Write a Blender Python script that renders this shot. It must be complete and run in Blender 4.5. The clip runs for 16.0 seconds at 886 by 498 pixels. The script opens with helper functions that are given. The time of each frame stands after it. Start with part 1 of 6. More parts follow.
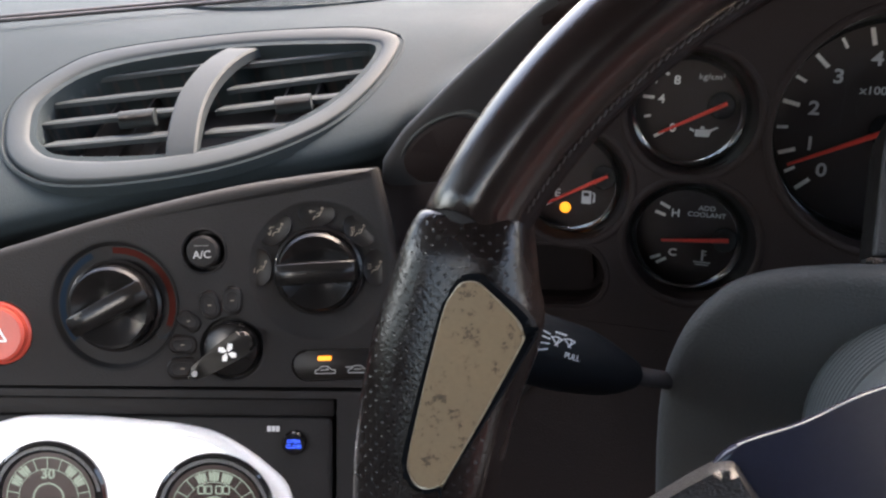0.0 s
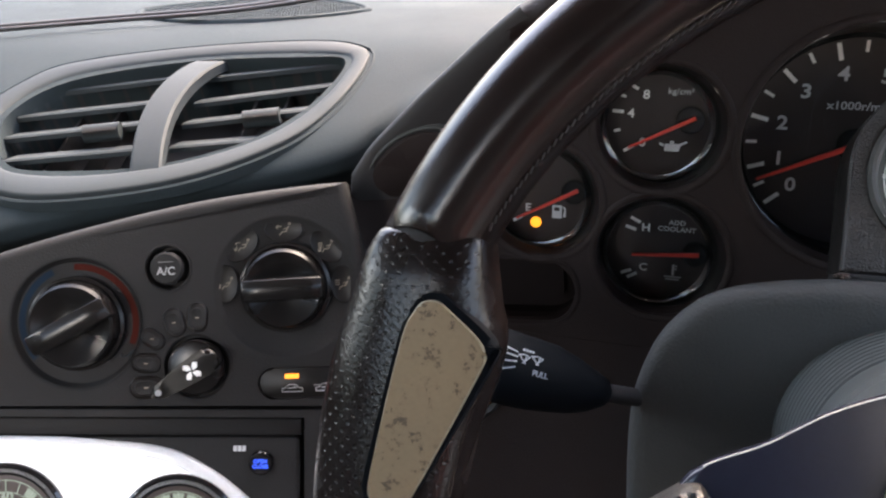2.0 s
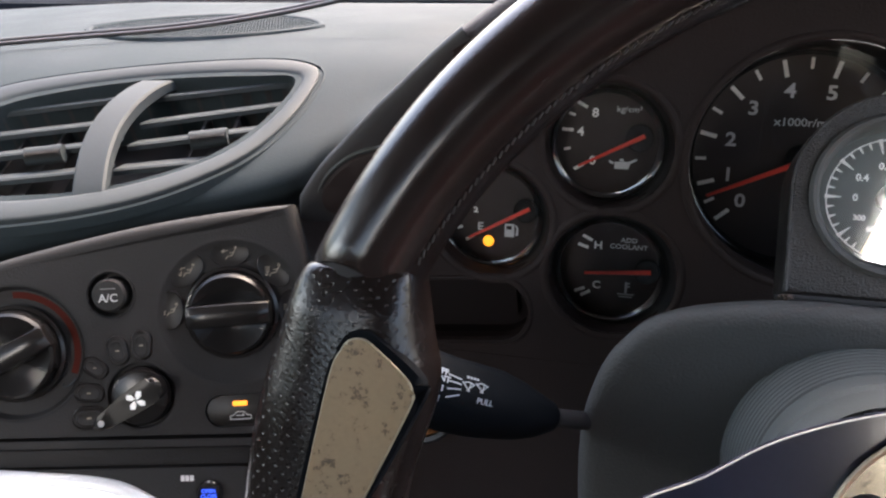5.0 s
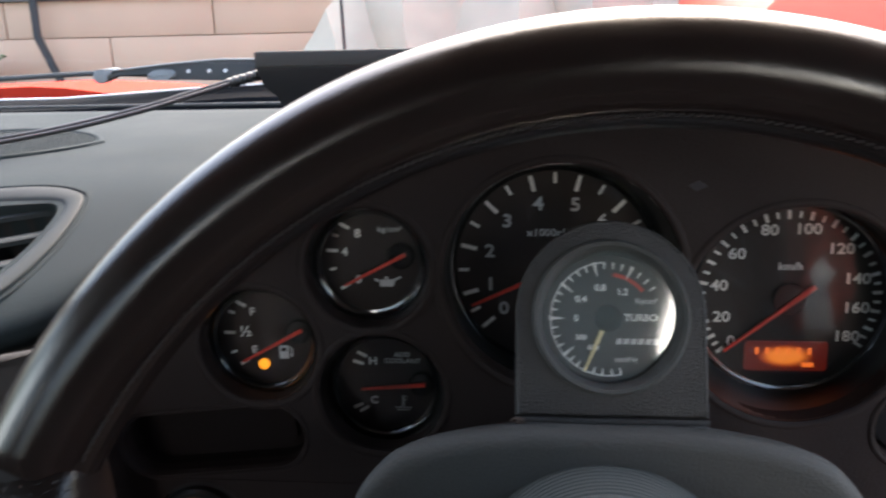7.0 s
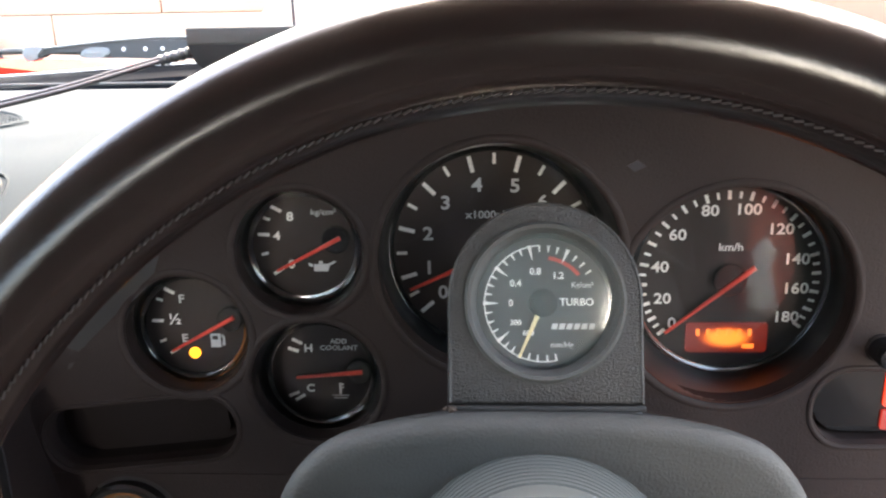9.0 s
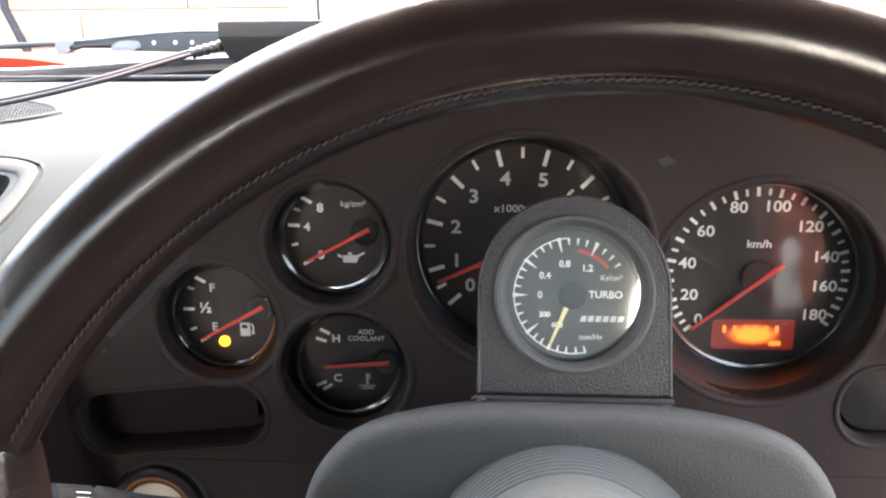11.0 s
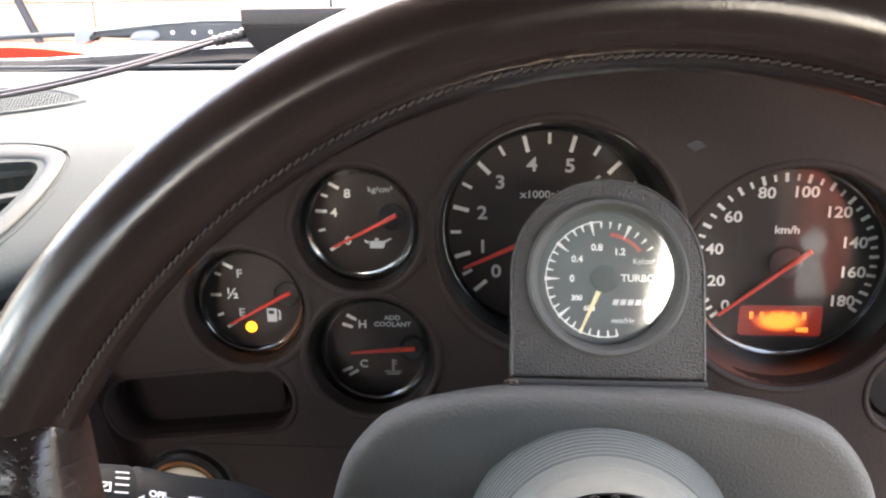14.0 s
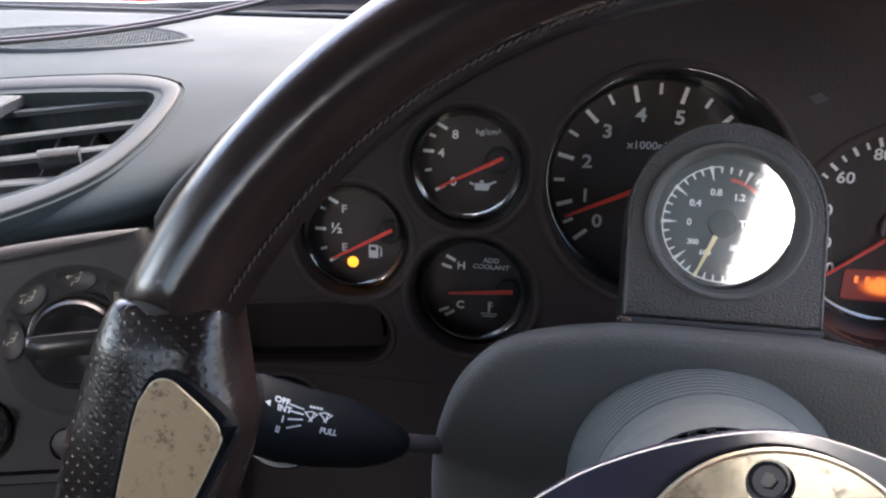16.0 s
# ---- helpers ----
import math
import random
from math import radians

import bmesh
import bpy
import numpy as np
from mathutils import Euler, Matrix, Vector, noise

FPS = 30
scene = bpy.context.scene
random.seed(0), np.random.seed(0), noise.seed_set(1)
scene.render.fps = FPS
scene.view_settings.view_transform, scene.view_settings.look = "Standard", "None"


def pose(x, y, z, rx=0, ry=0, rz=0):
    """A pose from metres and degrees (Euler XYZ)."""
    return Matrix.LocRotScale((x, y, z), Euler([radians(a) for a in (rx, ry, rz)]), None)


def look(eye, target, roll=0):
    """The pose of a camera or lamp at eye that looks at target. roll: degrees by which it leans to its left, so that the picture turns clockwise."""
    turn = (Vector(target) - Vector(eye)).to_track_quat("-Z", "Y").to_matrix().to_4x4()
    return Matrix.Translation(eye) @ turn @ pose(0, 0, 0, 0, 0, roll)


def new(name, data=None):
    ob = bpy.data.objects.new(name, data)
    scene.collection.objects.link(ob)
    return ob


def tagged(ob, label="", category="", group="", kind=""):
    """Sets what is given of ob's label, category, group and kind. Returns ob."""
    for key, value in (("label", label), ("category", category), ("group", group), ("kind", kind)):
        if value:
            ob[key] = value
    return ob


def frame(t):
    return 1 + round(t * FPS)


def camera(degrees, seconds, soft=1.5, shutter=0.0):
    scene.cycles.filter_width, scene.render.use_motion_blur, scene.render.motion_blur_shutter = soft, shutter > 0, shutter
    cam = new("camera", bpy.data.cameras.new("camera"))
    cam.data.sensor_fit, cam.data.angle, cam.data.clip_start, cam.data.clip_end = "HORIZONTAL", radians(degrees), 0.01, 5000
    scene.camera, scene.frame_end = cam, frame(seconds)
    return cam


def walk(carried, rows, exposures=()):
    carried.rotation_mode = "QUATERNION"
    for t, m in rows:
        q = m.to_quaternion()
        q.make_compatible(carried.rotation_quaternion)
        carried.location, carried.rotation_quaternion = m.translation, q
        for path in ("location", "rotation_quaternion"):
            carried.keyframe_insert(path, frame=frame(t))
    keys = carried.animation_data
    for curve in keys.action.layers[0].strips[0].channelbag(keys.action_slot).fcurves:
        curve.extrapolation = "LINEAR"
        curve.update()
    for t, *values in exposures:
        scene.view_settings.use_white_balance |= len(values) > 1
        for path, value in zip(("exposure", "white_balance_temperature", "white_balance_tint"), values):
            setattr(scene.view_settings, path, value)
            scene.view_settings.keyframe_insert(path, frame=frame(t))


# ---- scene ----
cam = camera(55.1, 16.0, soft=2.2, shutter=0.9)
ROWS = [
    (0.0, -0.0853, -0.1989, 0.8996, 67.64, 1.48, 19.46),
    (0.5, -0.0825, -0.1978, 0.9015, 67.97, 1.36, 19.25),
    (1.0, -0.0842, -0.1924, 0.898, 68.04, 1.23, 18.8),
    (1.5, -0.0839, -0.1933, 0.8981, 68.1, 1.2, 18.44),
    (2.0, -0.0829, -0.1929, 0.8991, 68.45, 1.07, 18.0),
    (2.5, -0.0809, -0.1891, 0.8998, 68.53, 1.02, 17.43),
    (3.0, -0.077, -0.1846, 0.9024, 68.73, 1.13, 16.4),
    (5.5, -0.0734, -0.1824, 0.9032, 69.19, 1.15, 15.59),
    (6.0, -0.0677, -0.1803, 0.908, 70.19, 0.77, 13.35),
    (6.5, -0.0492, -0.1747, 0.9206, 71.97, 0.69, 9.03),
    (7.0, -0.0309, -0.1688, 0.9271, 73.52, 1.57, 5.55),
    (7.5, -0.0266, -0.1622, 0.9275, 73.29, 2.0, 3.82),
    (8.0, -0.0188, -0.1567, 0.928, 72.97, 1.9, 2.69),
    (8.5, -0.0187, -0.1538, 0.9248, 72.52, 1.65, 2.11),
    (9.0, -0.0223, -0.156, 0.924, 72.21, 1.11, 2.58),
    (11.5, -0.0284, -0.1601, 0.9213, 72.01, 0.86, 4.21),
    (12.0, -0.0319, -0.1592, 0.9192, 71.68, 0.86, 4.28),
    (12.5, -0.0316, -0.1602, 0.9193, 71.6, 0.88, 4.46),
    (13.0, -0.0325, -0.1605, 0.9193, 71.54, 0.89, 4.55),
    (13.5, -0.032, -0.1623, 0.9205, 71.58, 0.9, 4.7),
    (14.0, -0.0342, -0.162, 0.9195, 71.6, 1.0, 4.79),
    (14.5, -0.0376, -0.1612, 0.9164, 71.43, 0.84, 5.17),
    (15.0, -0.0496, -0.1705, 0.9112, 70.13, 0.08, 7.63),
    (15.5, -0.0545, -0.175, 0.9116, 69.34, -0.46, 9.17),
    (16.0, -0.0548, -0.1744, 0.9075, 69.66, -0.71, 9.66),
]
EXPOSURES = [(t, e + 1.12, kelvin, tint) for t, e, kelvin, tint in ((0.0, 2.54, 6900, 15), (3.0, 2.54, 6900, 15), (5.5, 2.46, 6900, 15), (6.5, 2.2, 6900, 13), (7.0, 1.95, 6700, 11), (8.0, 2.3, 6850, 10), (9.0, 3.40, 7200, 12), (11.5, 3.68, 7300, 14), (13.0, 3.88, 7400, 15), (14.5, 3.65, 7600, 15), (15.0, 3.5, 7200, 15), (15.5, 3.0, 6900, 14), (16.0, 2.85, 6600, 17))]
walk(cam, [(t, pose(x, y, z, rx, ry, rz)) for t, x, y, z, rx, ry, rz in ROWS], EXPOSURES)

# ---------------------------------------------------------------- light
world = bpy.data.worlds.new("sky")
scene.world = world
world.use_nodes = True
wn = world.node_tree.nodes
sky = wn.new("ShaderNodeTexSky")
sky.sky_type, sky.sun_disc = "NISHITA", False
sky.sun_elevation, sky.sun_rotation = radians(52), radians(15)
sky.air_density, sky.dust_density = 1.2, 6.0
world.node_tree.links.new(sky.outputs[0], wn["Background"].inputs[0])
wn["Background"].inputs[1].default_value = 0.15
sun = new("sun", bpy.data.lights.new("sun", "SUN"))
sun.data.energy, sun.data.angle, sun.data.color = 0.10, radians(60), (1.0, 0.97, 0.93)
sun.matrix_world = look((0.4, 1.4, 1.8), (0, 0, 0))
# sky light through the rear window
rear_light = new("rear_window_light", bpy.data.lights.new("rear_window_light", "AREA"))
rear_light.data.shape, rear_light.data.size, rear_light.data.size_y, rear_light.data.energy = "RECTANGLE", 1.06, 0.40, 4.5
rear_light.data.color = (1.0, 0.945, 0.86)
rear_light.matrix_world = look((-0.03, -1.66, 1.17), (-0.03, 0.2, 0.86))
# sky light through the passenger's side window
side_light = new("side_window_light", bpy.data.lights.new("side_window_light", "AREA"))
side_light.data.shape, side_light.data.size, side_light.data.size_y, side_light.data.energy = "RECTANGLE", 0.34, 0.24, 0.24
side_light.data.color = (0.88, 0.96, 1.0)
side_light.matrix_world = look((-1.02, -0.22, 0.99), (0.0, -0.05, 0.86))
# daylight through the open driver's door
door_light = new("open_door_light", bpy.data.lights.new("open_door_light", "AREA"))
door_light.data.shape, door_light.data.size, door_light.data.size_y, door_light.data.energy = "RECTANGLE", 0.50, 0.40, 0.14
door_light.data.color = (0.95, 0.98, 1.0)
door_light.matrix_world = look((0.60, -0.06, 0.62), (0.10, 0.20, 0.68))


# ---------------------------------------------------------------- materials
def mat(name, base, rough=0.6, metal=0.0, grain=900.0, bump=0.08, vary=0.18, coarse=14.0, spec=0.5, rvary=0.08, coat=0.0):
    """A surface with colour and gloss varied at two scales, and a fine grain."""
    m = bpy.data.materials.new(name)
    m.use_nodes = True
    nt = m.node_tree
    n, l = nt.nodes, nt.links
    b = n["Principled BSDF"]
    b.inputs["Metallic"].default_value = metal
    b.inputs["Specular IOR Level"].default_value = spec
    b.inputs["Coat Weight"].default_value = coat
    b.inputs["Coat Roughness"].default_value = 0.14
    co = n.new("ShaderNodeTexCoord")
    big, fine = n.new("ShaderNodeTexNoise"), n.new("ShaderNodeTexNoise")
    big.inputs["Scale"].default_value, big.inputs["Detail"].default_value = coarse, 5
    fine.inputs["Scale"].default_value, fine.inputs["Detail"].default_value = grain, 2
    l.new(co.outputs["Object"], big.inputs["Vector"])
    l.new(co.outputs["Object"], fine.inputs["Vector"])
    add = n.new("ShaderNodeMath")
    add.operation = "MULTIPLY_ADD"
    add.inputs[1].default_value = 0.4
    l.new(fine.outputs[0], add.inputs[0])
    l.new(big.outputs[0], add.inputs[2])
    ramp = n.new("ShaderNodeMapRange")
    ramp.inputs[1].default_value, ramp.inputs[2].default_value = 0.35, 1.05
    ramp.inputs[3].default_value, ramp.inputs[4].default_value = 1 - vary, 1 + vary
    l.new(add.outputs[0], ramp.inputs[0])
    mul = n.new("ShaderNodeVectorMath")
    mul.operation = "SCALE"
    mul.inputs[0].default_value = base
    l.new(ramp.outputs[0], mul.inputs["Scale"])
    l.new(mul.outputs[0], b.inputs["Base Color"])
    rr = n.new("ShaderNodeMapRange")
    rr.inputs[1].default_value, rr.inputs[2].default_value = 0.3, 0.7
    rr.inputs[3].default_value, rr.inputs[4].default_value = max(rough - rvary, 0.02), rough + rvary
    l.new(big.outputs[0], rr.inputs[0])
    l.new(rr.outputs[0], b.inputs["Roughness"])
    if bump:
        bp = n.new("ShaderNodeBump")
        bp.inputs["Strength"].default_value, bp.inputs["Distance"].default_value = bump, 0.0006
        l.new(fine.outputs[0], bp.inputs["Height"])
        l.new(bp.outputs[0], b.inputs["Normal"])
    return m


def glow(name, colour, strength, base=(0.02, 0.02, 0.02)):
    m = bpy.data.materials.new(name)
    m.use_nodes = True
    b = m.node_tree.nodes["Principled BSDF"]
    b.inputs["Base Color"].default_value = (*base, 1)
    b.inputs["Roughness"].default_value = 0.4
    b.inputs["Emission Color"].default_value = (*colour, 1)
    b.inputs["Emission Strength"].default_value = strength
    return m


def backlit(name, edge, centre, strength, size):
    """A lit window, brightest over the lamp behind its middle."""
    m = glow(name, edge, strength)
    n, l = m.node_tree.nodes, m.node_tree.links
    co, mp, gr, mr, mx, st = (n.new("ShaderNode" + k) for k in ("TexCoord", "Mapping", "TexGradient", "MapRange", "Mix", "Math"))
    gr.gradient_type = "SPHERICAL"
    mp.inputs["Scale"].default_value = size
    mx.data_type = "RGBA"
    mx.inputs[6].default_value, mx.inputs[7].default_value = (*edge, 1), (*centre, 1)
    mr.inputs[1].default_value, mr.inputs[2].default_value = 0.12, 0.55
    st.operation, st.inputs[1].default_value, st.inputs[2].default_value = "MULTIPLY_ADD", strength * 6, strength
    l.new(co.outputs["Object"], mp.inputs["Vector"])
    l.new(mp.outputs[0], gr.inputs[0])
    l.new(gr.outputs["Fac"], mr.inputs[0])
    l.new(mr.outputs[0], mx.inputs[0])
    l.new(mr.outputs[0], st.inputs[0])
    b = n["Principled BSDF"]
    l.new(mx.outputs[2], b.inputs["Emission Color"])
    l.new(st.outputs[0], b.inputs["Emission Strength"])
    return m


def pane(name, gloss=1.0, rough=0.02, tint=(1, 1, 1), dust=0.0):
    """Thin clear glass: lets light straight through and mirrors by Fresnel."""
    m = bpy.data.materials.new(name)
    m.use_nodes = True
    n, l = m.node_tree.nodes, m.node_tree.links
    n.remove(n["Principled BSDF"])
    tr, gl, mx, fr, mu = (n.new("ShaderNode" + k) for k in ("BsdfTransparent", "BsdfGlossy", "MixShader", "Fresnel", "Math"))
    tr.inputs[0].default_value = (*tint, 1)
    gl.inputs["Roughness"].default_value = rough
    fr.inputs[0].default_value = 1.5
    mu.operation = "MULTIPLY"
    mu.inputs[1].default_value = gloss
    l.new(fr.outputs[0], mu.inputs[0])
    l.new(mu.outputs[0], mx.inputs[0])
    l.new(tr.outputs[0], mx.inputs[1])
    l.new(gl.outputs[0], mx.inputs[2])
    if dust:
        di, md, no, mr = (n.new("ShaderNode" + k) for k in ("BsdfDiffuse", "MixShader", "TexNoise", "MapRange"))
        co = n.new("ShaderNodeTexCoord")
        di.inputs[0].default_value = (0.44, 0.58, 0.58, 1)
        no.inputs["Scale"].default_value, no.inputs["Detail"].default_value = 70, 5
        mr.inputs[1].default_value, mr.inputs[2].default_value = 0.3, 0.7
        mr.inputs[3].default_value, mr.inputs[4].default_value = dust * 0.7, dust * 1.3
        l.new(co.outputs["Object"], no.inputs["Vector"])
        l.new(no.outputs["Fac"], mr.inputs[0])
        l.new(mr.outputs[0], md.inputs[0])
        l.new(mx.outputs[0], md.inputs[1])
        l.new(di.outputs[0], md.inputs[2])
        mx = md
    l.new(mx.outputs[0], n["Material Output"].inputs[0])
    return m


def perforated(name, base, rough):
    """Leather pricked with even rows of small holes, greyed by dust."""
    m = mat(name, base, rough, grain=900, bump=0.16, vary=0.3, coarse=60, spec=0.30)
    n, l = m.node_tree.nodes, m.node_tree.links
    co, mp, vo, mr, bp, sc = (n.new("ShaderNode" + k) for k in ("TexCoord", "Mapping", "TexVoronoi", "MapRange", "Bump", "VectorMath"))
    mp.inputs["Rotation"].default_value = (0, 0, radians(38))
    vo.voronoi_dimensions = "2D"
    vo.inputs["Scale"].default_value, vo.inputs["Randomness"].default_value = 370, 0.06
    l.new(co.outputs["Object"], mp.inputs["Vector"])
    l.new(mp.outputs[0], vo.inputs["Vector"])
    mr.inputs[1].default_value, mr.inputs[2].default_value = 0.10, 0.20
    l.new(vo.outputs["Distance"], mr.inputs[0])
    bp.inputs["Strength"].default_value, bp.inputs["Distance"].default_value = 0.32, 0.0004
    l.new(mr.outputs[0], bp.inputs["Height"])
    b = n["Principled BSDF"]
    l.new(b.inputs["Normal"].links[0].from_socket, bp.inputs["Normal"])
    l.new(bp.outputs[0], b.inputs["Normal"])
    dust = n.new("ShaderNodeMapRange")
    dust.inputs[1].default_value, dust.inputs[2].default_value = 0.06, 0.16
    dust.inputs[3].default_value, dust.inputs[4].default_value = 1.5, 1.0
    l.new(vo.outputs["Distance"], dust.inputs[0])
    sc.operation = "SCALE"
    l.new(b.inputs["Base Color"].links[0].from_socket, sc.inputs[0])
    l.new(dust.outputs[0], sc.inputs["Scale"])
    l.new(sc.outputs[0], b.inputs["Base Color"])
    return m


def brushed(name, base, rough, spots, metal=1.0):
    """Tarnished metal with dark pits."""
    m = mat(name, base, rough, metal=metal, grain=900, bump=0.03, vary=0.15, coarse=40)
    n, l = m.node_tree.nodes, m.node_tree.links
    co, no, mr, mx = (n.new("ShaderNode" + k) for k in ("TexCoord", "TexNoise", "MapRange", "VectorMath"))
    no.inputs["Scale"].default_value, no.inputs["Detail"].default_value, no.inputs["Roughness"].default_value = 260, 8, 0.8
    l.new(co.outputs["Object"], no.inputs["Vector"])
    mr.inputs[1].default_value, mr.inputs[2].default_value = spots, spots + 0.05
    mr.inputs[3].default_value, mr.inputs[4].default_value = 1.0, 0.35
    l.new(no.outputs[0], mr.inputs[0])
    b = n["Principled BSDF"]
    src = b.inputs["Base Color"].links[0].from_socket
    mx.operation = "SCALE"
    l.new(src, mx.inputs[0])
    l.new(mr.outputs[0], mx.inputs["Scale"])
    l.new(mx.outputs[0], b.inputs["Base Color"])
    return m


PAD = mat("dash_pad_vinyl", (0.0180, 0.0250, 0.0286), 0.80, grain=1100, bump=0.30, vary=0.16, spec=0.10)
PANEL = mat("soft_black_plastic", (0.0160, 0.0153, 0.0153), 0.64, grain=1000, bump=0.34, vary=0.24, spec=0.17)
STALK = mat("stalk_plastic", (0.0040, 0.0050, 0.0064), 0.62, grain=1400, bump=0.05, spec=0.03)
VENT = mat("satin_grey_plastic", (0.0172, 0.0228, 0.0258), 0.68, grain=1300, bump=0.16, spec=0.22)
# panel plastic darkened for the shadow in the temperature dish
DISHSHADE = mat("shaded_dish_plastic", (0.010, 0.010, 0.0105), 0.7, bump=0, spec=0.2)
WIPERM = mat("matt_wiper_black", (0.065, 0.071, 0.073), 0.8, grain=900, bump=0.05, spec=0.1)
# near-black; carries the shade of the vent and other gaps in its colour
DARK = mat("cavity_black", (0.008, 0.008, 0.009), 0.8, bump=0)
WIPERTIP = mat("worn_wiper_grey", (0.20, 0.22, 0.225), 0.7, grain=700, bump=0.1, vary=0.25, spec=0.2)
METER = mat("meter_panel_plastic", (0.0180, 0.0126, 0.0119), 0.66, grain=1100, bump=0.45, spec=0.16)
SHROUD = mat("column_shroud_plastic", (0.0485, 0.0500, 0.0485), 0.70, grain=900, bump=0.60, spec=0.25)
COLLAR = mat("collar_plastic", (0.062, 0.071, 0.071), 0.68, grain=1300, bump=0.08, spec=0.25)
GLOSS = mat("gloss_black", (0.010, 0.010, 0.011), 0.12, bump=0, rvary=0.04)
RING = mat("shade_ring_black", (0.006, 0.006, 0.0065), 0.38, bump=0, rvary=0.05)
BOOSTDIAL = mat("boost_dial_grey", (0.027, 0.031, 0.033), 0.5, grain=1800, bump=0.03)
COPPER = mat("copper_ring", (0.38, 0.17, 0.07), 0.4, metal=0.6, bump=0)
CREAM = mat("cream_socket", (0.34, 0.30, 0.22), 0.5, bump=0)
EDGE = mat("lens_edge_gloss", (0.008, 0.008, 0.008), 0.07, bump=0, rvary=0.02, spec=1.0)
DIAL = mat("dial_black", (0.0215, 0.0136, 0.0122), 0.60, grain=1800, bump=0.03, spec=0.3)
INK = mat("dial_white_ink", (0.80, 0.80, 0.78), 0.6, bump=0, vary=0.05)
INKGREY = mat("dial_grey_ink", (0.54, 0.55, 0.56), 0.6, bump=0, vary=0.05)
NEEDLE = mat("needle_red", (0.70, 0.055, 0.035), 0.4, bump=0, vary=0.05)
NEEDLEY = mat("needle_straw", (0.80, 0.70, 0.38), 0.4, bump=0, vary=0.05)
REDINK = mat("dial_red_ink", (0.50, 0.05, 0.04), 0.6, bump=0)
BLUEINK = mat("scale_blue_ink", (0.009, 0.020, 0.036), 0.7, bump=0, spec=0.05)
SCALERED = mat("scale_red_ink", (0.052, 0.009, 0.006), 0.7, bump=0, spec=0.05)
LEATHER = mat("polished_wheel_leather", (0.0086, 0.0053, 0.0049), 0.21, grain=900, bump=0.06, vary=0.12, coarse=60, rvary=0.03, spec=0.38)
PERF = perforated("perforated_leather", (0.0062, 0.0042, 0.0040), 0.24)
THREAD = mat("seam_thread", (0.0095, 0.0072, 0.0070), 0.6, grain=2500, bump=0.3)
BRASS = brushed("tarnished_insert_metal", (0.205, 0.145, 0.080), 0.6, 0.560, 0.2)
SILVER = mat("silver_plastic", (0.78, 0.79, 0.80), 0.35, metal=0.1, grain=900, bump=0.02)
INKMID = mat("worn_grey_ink", (0.27, 0.27, 0.27), 0.6, bump=0, vary=0.2)
METERBROWN = mat("meter_brown", (0.026, 0.012, 0.010), 0.4, bump=0)
HUBMETAL = brushed("hub_plate_metal", (0.26, 0.235, 0.185), 0.24, 0.54)
EDGEBRASS = mat("worn_brass_edge", (0.34, 0.30, 0.22), 0.34, metal=0.9, bump=0)
NAVY = mat("hub_cover_gloss", (0.012, 0.014, 0.026), 0.16, bump=0.02, grain=500)
LEATHERETTE = mat("pod_leatherette", (0.0095, 0.0088, 0.0087), 0.34, grain=1150, bump=1.0, vary=0.3, coarse=60, spec=0.50)
RUBBER = mat("cable_rubber", (0.016, 0.016, 0.017), 0.4, grain=900, bump=0.05)
GLUE = mat("dried_glue", (0.035, 0.020, 0.013), 0.7, grain=900, bump=0.3)
BOX = mat("detector_plastic", (0.012, 0.013, 0.015), 0.45, grain=1500, bump=0.05, spec=0.3)
WINDOW = mat("smoked_window_plastic", (0.0036, 0.0028, 0.0026), 0.42, bump=0.02, spec=0.25)
KNOB = mat("knob_plastic", (0.006, 0.0056, 0.0056), 0.27, grain=900, bump=0.03, rvary=0.05, spec=0.24)
HAZARD = mat("hazard_red_plastic", (0.42, 0.055, 0.035), 0.4, bump=0.02)
PAINT = mat("red_car_paint", (0.72, 0.115, 0.070), 0.42, grain=400, bump=0.01, coarse=4, spec=0.25)
FADED = mat("faded_red_paint", (0.42, 0.035, 0.020), 0.75, grain=400, bump=0.01, coarse=4, spec=0.03)
# body red darkened: the jamb's shade is put into the colour
JAMB = mat("shaded_jamb_paint", (0.125, 0.032, 0.027), 0.6, grain=400, bump=0.05, coarse=6, spec=0.2)
PLATE = mat("mirrored_patch_grey", (0.24, 0.27, 0.30), 0.5, bump=0.02)
COWL = mat("cowl_plastic", (0.022, 0.023, 0.025), 0.5, grain=900, bump=0.1)
WALL = mat("painted_wall_block", (0.54, 0.36, 0.250), 0.85, grain=160, bump=0.4, coarse=3, vary=0.1)
JOINT = mat("wall_joint", (0.45, 0.30, 0.215), 0.9, grain=200, bump=0.3)
COPING = mat("coping_stone", (0.14, 0.125, 0.12), 0.9, grain=150, bump=0.3)
SHEETM = mat("white_cover_sheet", (0.46, 0.42, 0.325), 0.6, grain=300, bump=0.1, coarse=6)
TERRACOTTA = mat("terracotta", (0.52, 0.27, 0.13), 0.85, grain=120, bump=0.2, coarse=8, vary=0.15)
SOIL = mat("dark_soil", (0.03, 0.022, 0.016), 0.95, grain=300, bump=0.6)
LEAF = mat("plant_leaf", (0.055, 0.11, 0.035), 0.5, grain=200, bump=0.1, coarse=20, vary=0.4)
GROUND = mat("asphalt", (0.06, 0.06, 0.06), 0.9, grain=220, bump=0.5, coarse=2)
CABIN = mat("cabin_trim", (0.030, 0.027, 0.026), 0.7, grain=800, bump=0.1)
# unseen lining, made pale so that it bounces fill light into the cabin
HEADLINER = mat("headliner_cloth", (0.25, 0.24, 0.225), 0.9, grain=1200, bump=0.3)
SEAT = mat("seat_cloth", (0.034, 0.031, 0.031), 0.85, grain=900, bump=0.4)
